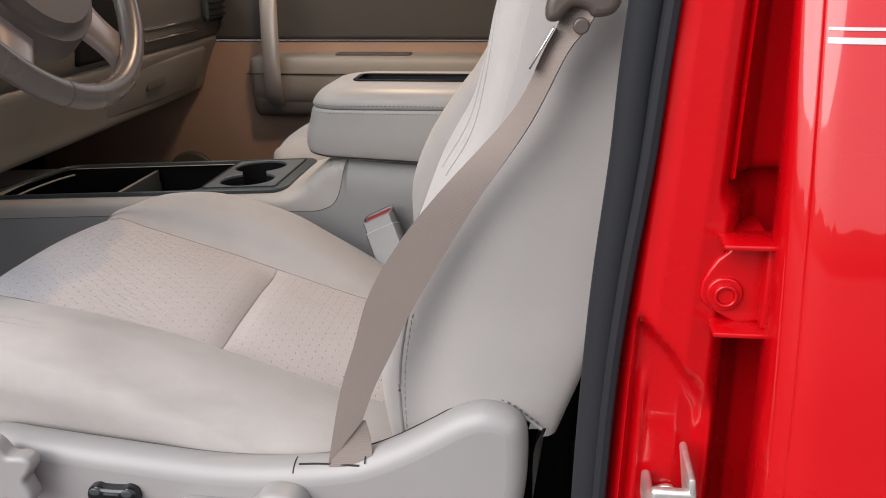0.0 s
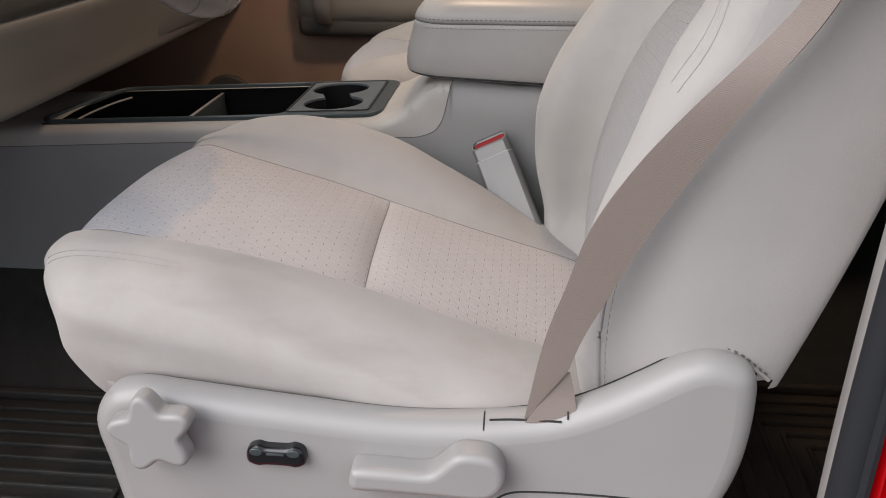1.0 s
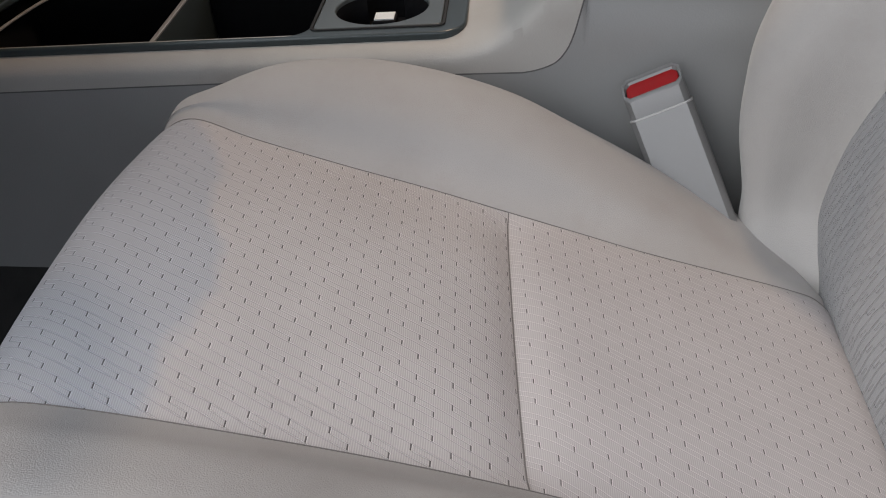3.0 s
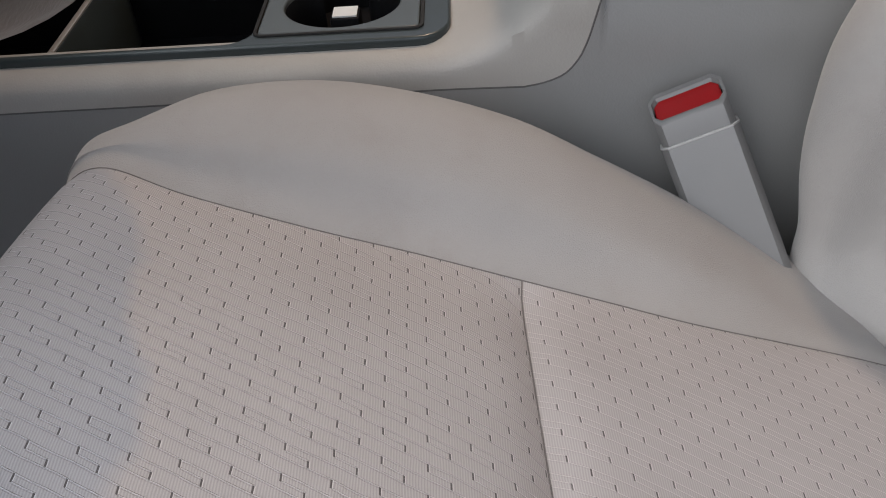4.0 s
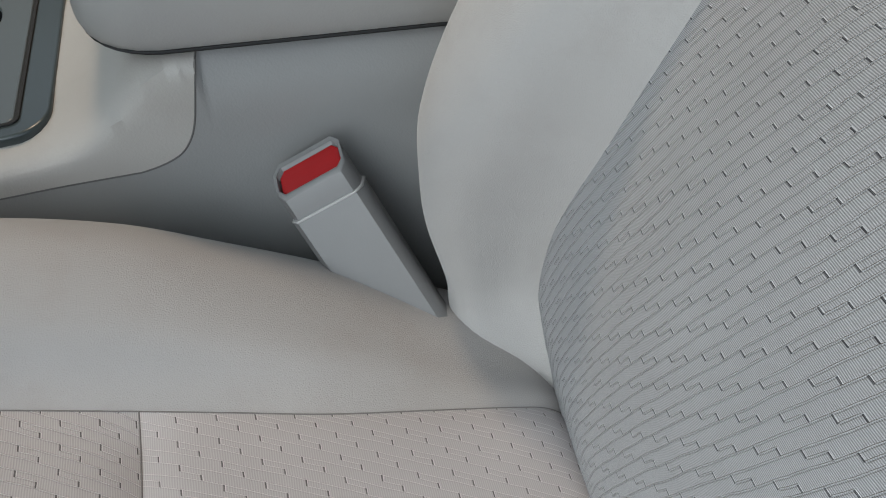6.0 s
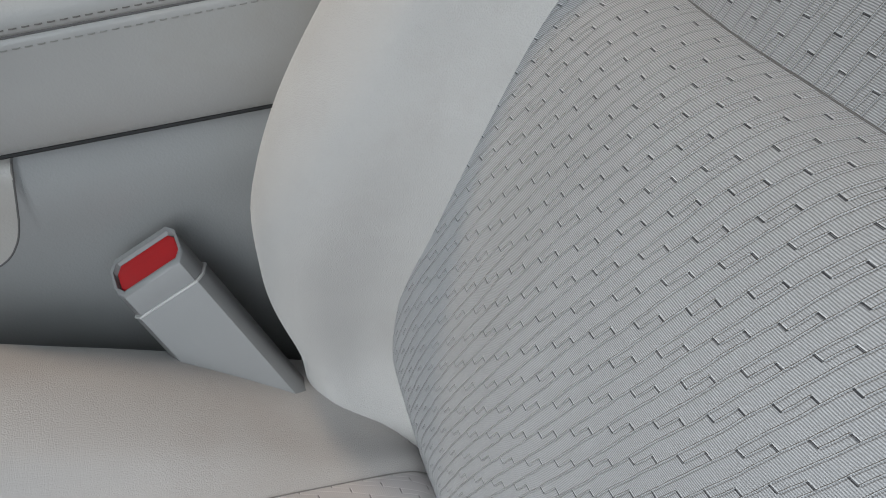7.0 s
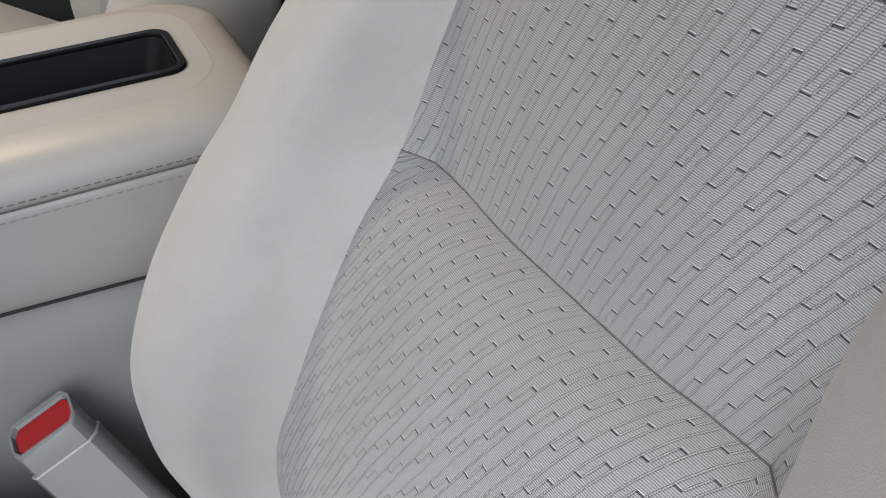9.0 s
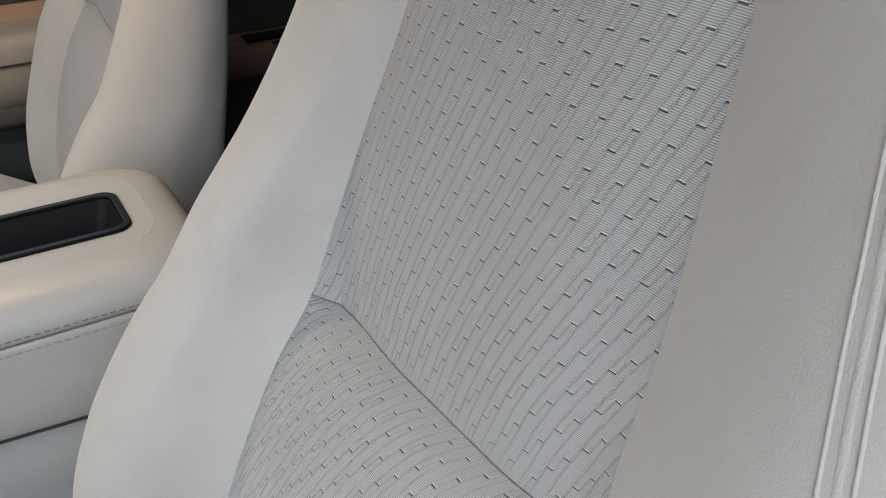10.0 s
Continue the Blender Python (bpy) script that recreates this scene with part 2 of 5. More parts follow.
M_SEATPLASTIC = material("seat_trim_plastic", (0.275, 0.268, 0.262), 0.42, grain=0.12, grain_scale=1400, blotch=0.03)
M_VINYL = material("console_vinyl", (0.375, 0.356, 0.332), 0.48, grain=0.3, grain_scale=650, blotch=0.05, stain=(0.238, 0.211, 0.178), stain_amount=0.35, stain_scale=6)
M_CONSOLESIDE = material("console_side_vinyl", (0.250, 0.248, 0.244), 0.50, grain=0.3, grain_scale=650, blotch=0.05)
M_LID = material("armrest_vinyl", (0.330, 0.321, 0.309), 0.42, grain=0.2, grain_scale=600, blotch=0.05, stain=(0.238, 0.218, 0.178), stain_amount=0.3, stain_scale=9)
M_BEZEL = material("black_bezel", (0.040, 0.051, 0.053), 0.30, grain=0.1, blotch=0.1)
M_BIN = material("bin_rubber", (0.008, 0.008, 0.009), 0.55, grain=0.2, spec=0.12)
M_PLATE = material("cup_plate_plastic", (0.086, 0.099, 0.102), 0.36, grain=0.1)
M_BLACKGLOSS = material("gloss_black", (0.008, 0.008, 0.009), 0.16)
M_CHROME = material("chrome", (0.75, 0.74, 0.72), 0.15, metal=1.0)
M_STEEL = material("zinc_steel", (0.72, 0.70, 0.66), 0.38, metal=0.85, grain=0.2, blotch=0.2, blotch_scale=60)
M_RED = material("red_paint", (0.46, 0.0015, 0.004), 0.28, spec=0.2, coat=0.55, blotch=0.02)
M_REDDOOR = material("red_door_paint", (0.45, 0.0015, 0.004), 0.28, spec=0.2, coat=0.8, coat_ior=1.6, blotch=0.02)
M_WHITE = material("white_pinstripe", (0.50, 0.49, 0.48), 0.4, blotch=0.02)
M_RUBBER = material("weatherstrip_rubber", (0.0065, 0.008, 0.0110), 0.82, grain=0.15)
M_BUTTON = material("red_button", (0.33, 0.006, 0.008), 0.35, blotch=0.03)
M_BUCKLE = material("buckle_plastic", (0.205, 0.202, 0.200), 0.42, grain=0.12)
M_FLASH = material("moulding_edge", (0.42, 0.41, 0.40), 0.4)
M_LIGHTBLOCK = material("light_block_dark", (0.010, 0.011, 0.011), 0.06, blotch=0.02)
M_RIMBLACK = material("tray_rim_black", (0.006, 0.006, 0.007), 0.25, spec=0.09)
M_BELT = webbing("belt_webbing", (0.198, 0.162, 0.141))
M_TAUPE = material("taupe_plastic", (0.080, 0.062, 0.052), 0.42, grain=0.15)
M_THREAD = material("thread", (0.33, 0.315, 0.30), 0.75)
M_SEAMDARK = material("seam_crease_shade", (0.17, 0.155, 0.145), 0.85)
M_THREADDARK = material("thread_dark", (0.105, 0.10, 0.097), 0.8)
M_SPOKE = material("spoke_paint", (0.42, 0.35, 0.32), 0.30, metal=0.5)
M_FINETHREAD = material("fine_thread", (0.335, 0.322, 0.309), 0.8)
M_FOLDSHADE = material("fold_shade", (0.25, 0.24, 0.228), 0.8)
M_LIDTHREAD = material("lid_thread", (0.24, 0.23, 0.215), 0.7)
M_EDGESHADE = material("edge_gap_shade", (0.012, 0.012, 0.012), 0.8)
M_REARMAT = material("brown_rubber_mat", (0.030, 0.022, 0.016), 0.6, grain=0.3, blotch=0.25, blotch_scale=14, stain=(0.062, 0.042, 0.028), stain_amount=0.6, stain_scale=8)
M_LEAVES = material("far_foliage", (0.045, 0.062, 0.030), 0.9, blotch=0.5, blotch_scale=0.6)
M_DARKGAP = material("gap_shadow", (0.013, 0.013, 0.013), 0.8)
M_DASHLOW = material("dash_lower_plastic", (0.235, 0.219, 0.193), 0.5, grain=0.25, grain_scale=800)
M_DASHUP = material("dash_upper_plastic", (0.088, 0.081, 0.071), 0.5, grain=0.3, grain_scale=800)
M_DOORLOW = material("door_lower_plastic", (0.370, 0.238, 0.168), 0.55, grain=0.25, grain_scale=700)
M_DOORUP = material("door_upper_plastic", (0.079, 0.071, 0.063), 0.55, grain=0.3, grain_scale=700)
M_DOORARM = material("door_armrest_vinyl", (0.277, 0.247, 0.211), 0.5, grain=0.25)
M_WHEEL = material("wheel_leather", (0.13, 0.108, 0.094), 0.28, grain=0.25, grain_scale=700)
M_WHEELHUB = material("wheel_hub_plastic", (0.092, 0.076, 0.069), 0.5, grain=0.2)
M_SILVER = material("silver_spoke", (0.50, 0.46, 0.42), 0.32, metal=0.6)
M_CARPET = material("footwell_carpet", (0.023, 0.022, 0.021), 0.95, grain=1.0, grain_scale=900, blotch=0.25, blotch_scale=40)
M_MAT = material("rubber_floor_mat", (0.030, 0.029, 0.027), 0.5, grain=0.3, blotch=0.2, blotch_scale=14, stain=(0.075, 0.058, 0.042), stain_amount=0.6, stain_scale=9)
M_HEADLINER = material("headliner_cloth", (0.330, 0.304, 0.277), 0.95, grain=0.3)
M_PILLARTRIM = material("pillar_trim", (0.343, 0.330, 0.314), 0.5, grain=0.2)
M_ASPHALT = material("asphalt", (0.06, 0.06, 0.058), 0.9, grain=1.0, grain_scale=300, blotch=0.2, blotch_scale=2)
M_LABEL = material("paper_label", (0.75, 0.75, 0.73), 0.6)
M_GREYSIDE = material("seat_back_cloth", (0.285, 0.272, 0.262), 0.85, grain=0.4, grain_scale=1200, blotch=0.05, sheen=0.2)


def clear_glass(name, tint):
    """Thin tinted glass: it lets light through and mirrors at its face."""
    m = bpy.data.materials.new(name)
    m.use_nodes = True
    nt = m.node_tree
    see = nt.nodes.new("ShaderNodeBsdfTransparent")
    see.inputs[0].default_value = (*tint, 1)
    gloss = nt.nodes.new("ShaderNodeBsdfGlossy")
    gloss.inputs["Roughness"].default_value = 0.02
    facing = nt.nodes.new("ShaderNodeFresnel")
    mix = nt.nodes.new("ShaderNodeMixShader")
    nt.links.new(facing.outputs[0], mix.inputs[0])
    nt.links.new(see.outputs[0], mix.inputs[1])
    nt.links.new(gloss.outputs[0], mix.inputs[2])
    nt.links.new(mix.outputs[0], nt.nodes["Material Output"].inputs[0])
    return m


M_GLASS = clear_glass("windscreen_glass", (0.93, 0.95, 0.94))


# ---- mesh helpers ----
def finish(ob, smooth=True, angle=40):
    me = ob.data
    if smooth:
        me.polygons.foreach_set("use_smooth", [True] * len(me.polygons))
        me.set_sharp_from_angle(angle=radians(angle))
    return ob


def thing(name, label, category, at=(0, 0, 0), group="", kind=""):
    ob = new(name)
    ob.location = at
    ob.empty_display_size = 0.02
    return tagged(ob, label, category, group, kind)


def part(name, data, mat, parent=None, label="", smooth=True, angle=40):
    """Links a bmesh or a mesh as one object under its parent."""
    if isinstance(data, bmesh.types.BMesh):
        me = bpy.data.meshes.new(name)
        data.to_mesh(me)
        data.free()
    else:
        me = data
        me.name = name
    me.materials.clear()
    me.materials.append(mat)
    ob = new(name, me)
    if parent is not None:
        ob.parent = parent
        root = parent
        off = Vector((0, 0, 0))
        while root is not None:
            off += root.location
            root = root.parent
        ob.location = -off
    if label:
        ob["label"] = label
    return finish(ob, smooth, angle)


def box(x0, x1, y0, y1, z0, z1, bevel=0.0, segs=2, turn=None, bm=None):
    own = bm is None
    bm = bm or bmesh.new()
    made = bmesh.ops.create_cube(bm, size=1)["verts"]
    for v in made:
        v.co = Vector(((x0 + x1) / 2 + v.co.x * (x1 - x0), (y0 + y1) / 2 + v.co.y * (y1 - y0), (z0 + z1) / 2 + v.co.z * (z1 - z0)))
    if bevel:
        edges = {e for v in made for e in v.link_edges}
        made = bmesh.ops.bevel(bm, geom=list(edges), offset=bevel, segments=segs, profile=0.5, affect="EDGES")["verts"]
        if own:
            made = bm.verts
    if turn is not None:
        c = Vector(((x0 + x1) / 2, (y0 + y1) / 2, (z0 + z1) / 2))
        bmesh.ops.transform(bm, matrix=Matrix.Translation(c) @ turn @ Matrix.Translation(-c), verts=list(made))
    return bm


def catmull(points, n, closed=False):
    """n steps between each two neighbours of a row of points (numpy), on a smooth curve through them."""
    P = np.asarray(points, float)
    if closed:
        Q = np.concatenate([P[-1:], P, P[:2]])
        count = len(P)
    else:
        Q = np.concatenate([2 * P[:1] - P[1:2], P, 2 * P[-1:] - P[-2:-1]])
        count = len(P) - 1
    out = []
    for i in range(count):
        a, b, c, d = Q[i], Q[i + 1], Q[i + 2], Q[i + 3]
        for j in range(n):
            t = j / n
            out.append(0.5 * (2 * b + (c - a) * t + (2 * a - 5 * b + 4 * c - d) * t ** 2 + (3 * b - a - 3 * c + d) * t ** 3))
    if not closed:
        out.append(P[-1])
    return np.array(out)


def loft(rows, nu, nv):
    """A smooth grid through rows of points: nu steps between rows, nv between the points of a row."""
    R = np.asarray(rows, float)
    across = np.array([catmull(r, nv) for r in R])
    return np.swapaxes(np.array([catmull(across[:, j], nu) for j in range(across.shape[1])]), 0, 1)


def grid_normals(G):
    du = np.gradient(G, axis=0)
    dv = np.gradient(G, axis=1)
    n = np.cross(du, dv)
    return n / np.maximum(np.linalg.norm(n, axis=2, keepdims=True), 1e-9)


def skin(G, flip=False, skip=None):
    """A mesh over a grid of points, with (u, v) in metres: u across, v along."""
    nu, nv = G.shape[:2]
    verts = [tuple(p) for p in G.reshape(-1, 3)]
    mid_v = np.linalg.norm(np.diff(G[:, nv // 2], axis=0), axis=1)
    along = np.concatenate([[0], np.cumsum(mid_v)])
    across = np.concatenate([np.zeros((nu, 1)), np.cumsum(np.linalg.norm(np.diff(G, axis=1), axis=2), axis=1)], axis=1)
    across = across - across[:, nv // 2:nv // 2 + 1]
    faces = []
    for i in range(nu - 1):
        for j in range(nv - 1):
            if skip and skip(i, j):
                continue
            f = (i * nv + j, i * nv + j + 1, (i + 1) * nv + j + 1, (i + 1) * nv + j)
            faces.append(f if flip else f[::-1])
    me = bpy.data.meshes.new("skin")
    me.from_pydata(verts, [], faces)
    layer = me.uv_layers.new(name="UVMap")
    idx = np.empty(len(me.loops), int)
    me.loops.foreach_get("vertex_index", idx)
    uv = np.stack([across.reshape(-1)[idx], np.repeat(along, nv)[idx]], axis=1).reshape(-1)
    layer.data.foreach_set("uv", uv)
    me.update()
    return me


def dip(G, N, at_u=(), at_v=(), depth=0.004, width=2.0):
    """Draws a grid in along the given rows (at_u) and columns (at_v), as a sewn seam does."""
    nu, nv = G.shape[:2]
    i = np.arange(nu)[:, None]
    j = np.arange(nv)[None, :]
    f = np.zeros((nu, nv))
    for a in at_u:
        f = np.maximum(f, np.exp(-np.abs(i - a) / width) + 0 * j)
    for a in at_v:
        f = np.maximum(f, np.exp(-np.abs(j - a) / width) + 0 * i)
    return G - N * (depth * f)[:, :, None]


def outline(points, n=6, closed=True):
    return [tuple(p) for p in catmull([(x, y, 0) for x, y in points], n, closed)]


def slab(loops, depth, bevel=0.002, res=3):
    """A plate with holes in its own xy plane, from z = -depth to 0, with rounded rims."""
    cu = bpy.data.curves.new("slab", "CURVE")
    cu.dimensions, cu.fill_mode = "2D", "BOTH"
    cu.extrude, cu.bevel_depth, cu.bevel_resolution, cu.offset = max(depth / 2 - bevel, 0.0), bevel, res, -bevel
    for loop in loops:
        s = cu.splines.new("POLY")
        s.points.add(len(loop) - 1)
        for p, q in zip(s.points, loop):
            p.co = (q[0], q[1], 0, 1)
        s.use_cyclic_u = True
    ob = bpy.data.objects.new("slab", cu)
    me = bpy.data.meshes.new_from_object(ob)
    bpy.data.objects.remove(ob)
    bpy.data.curves.remove(cu)
    me.transform(Matrix.Translation((0, 0, -depth / 2)))
    return me


def placed(me, m):
    me.transform(m)
    return me


def tube(points, radius, sides=10, n=5, closed=False, flat=1.0, up=(0, 0, 1)):
    """A round (or flattened) bar along a smooth curve."""
    C = catmull(points, n, closed)
    count = len(C)
    bm = bmesh.new()
    rings = []
    for i in range(count):
        a = C[(i + 1) % count] if closed or i + 1 < count else C[i]
        b = C[i - 1] if closed or i > 0 else C[i]
        t = Vector(a - b).normalized()
        s = t.cross(Vector(up))
        s = s.normalized() if s.length > 1e-4 else Vector((1, 0, 0))
        w = s.cross(t)
        r = radius(i / max(count - 1, 1)) if callable(radius) else radius
        rings.append([bm.verts.new(Vector(C[i]) + s * math.cos(2 * math.pi * q / sides) * r + w * math.sin(2 * math.pi * q / sides) * r * flat) for q in range(sides)])
    for i in range(count if closed else count - 1):
        A, B = rings[i], rings[(i + 1) % count]
        for q in range(sides):
            bm.faces.new((A[q], A[(q + 1) % sides], B[(q + 1) % sides], B[q]))
    if not closed:
        bm.faces.new(rings[0])
        bm.faces.new(rings[-1][::-1])
    bmesh.ops.recalc_face_normals(bm, faces=bm.faces)
    return bm


def ribbon(left, right, thick, n=6, m=8):
    """A strap between two rows of edge points, with its thickness and (u, v) in metres."""
    L, R = catmull(left, n), catmull(right, n)
    G = np.stack([L + (R - L) * t for t in np.linspace(0, 1, m)], axis=1)
    N = grid_normals(G)
    top, low = G + N * thick / 2, G - N * thick / 2
    loop = np.concatenate([top, low[:, ::-1], top[:, :1]], axis=1)
    return skin(loop, flip=True)


def stitches(points, normals, length=0.005, gap=0.0035, r=0.0006):
    """Single stitches along a row of points, as one mesh."""
    P = np.asarray(points)
    seg = np.linalg.norm(np.diff(P, axis=0), axis=1)
    s = np.concatenate([[0], np.cumsum(seg)])
    bm = bmesh.new()
    at = 0.0
    while at + length < s[-1]:
        a = np.array([np.interp(at, s, P[:, c]) for c in range(3)])
        b = np.array([np.interp(at + length, s, P[:, c]) for c in range(3)])
        nrm = np.array([np.interp(at, s, normals[:, c]) for c in range(3)])
        t = Vector(b - a).normalized()
        up = Vector(nrm).normalized()
        side = t.cross(up)
        q = []
        for e, k in ((a, 0.0), ((a + b) / 2, 1.0), (b, 0.0)):
            c = Vector(e) + up * r * (0.5 + 0.9 * k)
            q.append([bm.verts.new(c + side * r), bm.verts.new(c + up * r), bm.verts.new(c - side * r), bm.verts.new(c - up * r * 1.5)])
        for i in range(2):
            for j in range(4):
                bm.faces.new((q[i][j], q[i][(j + 1) % 4], q[i + 1][(j + 1) % 4], q[i + 1][j]))
        bm.faces.new(q[0])
        bm.faces.new(q[2][::-1])
        at += length + gap
    bmesh.ops.recalc_face_normals(bm, faces=bm.faces)
    return bm


# ---- setting: ground, cab shell, floor ----
bm = bmesh.new()
bmesh.ops.create_grid(bm, x_segments=4, y_segments=4, size=400)
bmesh.ops.translate(bm, verts=bm.verts, vec=(0, 0, -0.72))
tagged(part("ground", bm, M_ASPHALT), "dark asphalt ground under the truck", "ground", kind="structure")

# a far line of trees round the lot, behind the camera
rng = random.Random(5)
ring = []
for i in range(240):
    a = 2 * math.pi * i / 240
    ring.append((46 * math.cos(a), 46 * math.sin(a), 3.2 + 1.4 * noise.noise(Vector((math.cos(a) * 9, math.sin(a) * 9, 1))) + 0.5 * noise.noise(Vector((math.cos(a) * 40, math.sin(a) * 40, 4))) + rng.uniform(-0.05, 0.05)))
G = np.array([[(x * (1 + 0.02 * q), y * (1 + 0.02 * q), -0.74 + (z + 0.72) * h) for x, y, z in ring + ring[:1]] for h, q in ((0, 0), (0.4, -0.6), (0.75, 0.2), (1, 1.0))])
tagged(part("backdrop", skin(G), M_LEAVES), "far dark green line of trees round the lot", "trees", kind="structure")

Y_DRV, Y_PAS = -0.36, 1.20  # inner faces of the cab's two sides
tagged(part("floor", box(-1.15, 1.6, Y_DRV, Y_PAS, -0.03, 0.03, 0.004), M_CARPET), "dark carpeted cab floor", "floor", kind="structure")
tagged(part("firewall", box(-1.19, -1.15, Y_DRV, Y_PAS, -0.03, 0.86), M_CARPET), "dark carpeted firewall behind the footwells", "wall", kind="structure")
tagged(part("ceiling", box(-0.30, 1.6, -0.42, 1.26, 1.25, 1.30, 0.01), M_HEADLINER), "light cloth headliner under the roof", "ceiling", kind="structure")
# unseen rear wall, carried up over the window opening to stop light from behind
tagged(part("wall_rear", box(1.6, 1.66, -0.42, 1.26, -0.03, 1.26), M_CARPET), "unseen dark rear wall of the cab, closed to block light", "wall", kind="structure")
tagged(part("kick_panel", box(-1.19, -0.98, 1.195, 1.235, -0.03, 0.86), M_CARPET), "dark side of the passenger footwell", "wall", kind="structure")
tagged(part("kick_panel", box(-1.19, -0.70, -0.42, -0.36, -0.03, 0.86), M_CARPET), "dark side of the driver footwell", "wall", kind="structure")
tagged(part("sill", box(-1.0, 0.40, -0.43, -0.34, -0.10, 0.05, 0.012), M_RED), "red painted door sill", "sill", kind="structure")
for px in (-0.62, 0.42):
    pm = bmesh.new()
    a, b = ((-1.0, 0.84), (-0.28, 1.28)) if px < 0 else ((0.40, 0.5), (0.42, 1.28))
    for y in (1.20, 1.26):
        for (x, z), w in ((a, 0.05), (b, 0.05)):
            pm.verts.new((x - w, y, z)), pm.verts.new((x + w, y, z))
    bmesh.ops.convex_hull(pm, input=pm.verts)
    tagged(part("pillar", pm, M_PILLARTRIM), "light plastic cab pillar", "pillar", kind="structure")

# raked windscreen between the dash and the roof, unseen, added to dim light from the front
glass = bmesh.new()
for x, z in ((-1.13, 0.872), (-0.305, 1.262)):
    for y in (-0.40, 1.24):
        for e in (0.0, 0.006):
            glass.verts.new((x - e * 0.46, y, z + e * 0.88))
bmesh.ops.convex_hull(glass, input=glass.verts)
tagged(part("windshield", glass, M_GLASS, smooth=False), "clear raked windscreen glass over the dashboard", "windshield", kind="structure")


# ---- seats ----
def cushion_rows(yo, worn):
    """Rows of points across a seat cushion, from its front underside to the backrest."""
    xs = [-0.245, -0.19, -0.12, -0.06, 0.0, 0.05, 0.10, 0.16, 0.21, 0.236, 0.255]
    zi = np.interp(xs, [-0.26, -0.2, -0.15, -0.075, 0, 0.1, 0.2, 0.215, 0.236, 0.255], [0.413, 0.409, 0.401, 0.383, 0.360, 0.331, 0.302, 0.2975, 0.288, 0.266])
    zf = np.interp(xs, [-0.25, -0.19, -0.12, -0.05, 0, 0.08, 0.16, 0.21, 0.236, 0.255], [0.418, 0.4365, 0.441, 0.430, 0.412, 0.369, 0.320, 0.290, 0.273, 0.252])
    zn = zi + np.interp(xs, [-0.25, -0.1, 0.1, 0.2], [0.014, 0.022, 0.026, 0.022]) if worn else zf
    rows = []

    def row(x, a, n, f, drop=0.0, pull=0.0, lowest=0.287):
        sf = float(np.interp(x, [-0.257, -0.192, -0.139, -0.07, 0, 0.1, 0.2], [0.176, 0.151, 0.138, 0.132, 0.1285, 0.122, 0.122]))
        sn = -0.118
        cf = 0.205
        pts = [(-0.200, min(0.285, n - 0.100)), (-0.232, min(0.302, n - 0.082)), (-0.2535, n - 0.058), (-0.243, n - 0.020), (-0.198, n), (-0.148, a + (n - a) * 0.68), (sn, a),
               (sn * 0.4, a + 0.003), (sf * 0.4, a + 0.003), (sf, a), (sf + (cf - sf) * 0.42, a + (f - a) * 0.70), (cf, f), (0.243, f - 0.022), (0.259, f - 0.075), (0.254, min(0.31, f - 0.100)), (0.232, min(0.285, f - 0.125))]
        out = []
        for y, z in pts:
            e = abs(y) / 0.26
            low = max(z - drop, min(z, lowest))
            askew = 0.013 * min(1.0, max(0.0, (sf - y) / (sf - sn))) * math.exp(-(x / 0.07) ** 2) if drop == 0 else 0.0
            tuck = 0.85 * max(0.0, 0.345 - low) if drop > 0 or x < -0.2 else 0.0
            out.append((x + askew + pull * e ** 4 * (0.85 if y > 0 else 1.0) + tuck - 0.08 * pull * max(0.0, 1 - e * e), yo + y * (1 - 0.05 * min(drop / 0.03, 1) * e), max(z - drop, min(z, lowest))))
        return out

    front = [(-0.130, 0.128), (-0.196, 0.113), (-0.251, 0.078), (-0.280, 0.036), (-0.274, 0.012)]
    for x, d in front:
        rows.append(row(x, zi[0], zn[0], zf[0], d, 0.058))
    for x, a, n, f in zip(xs, zi, zn, zf):
        rows.append(row(x, a, n, f, pull=0.050 if x < -0.2 else 0.020 if x < -0.15 else 0.0))
    return rows, len(front) + 4


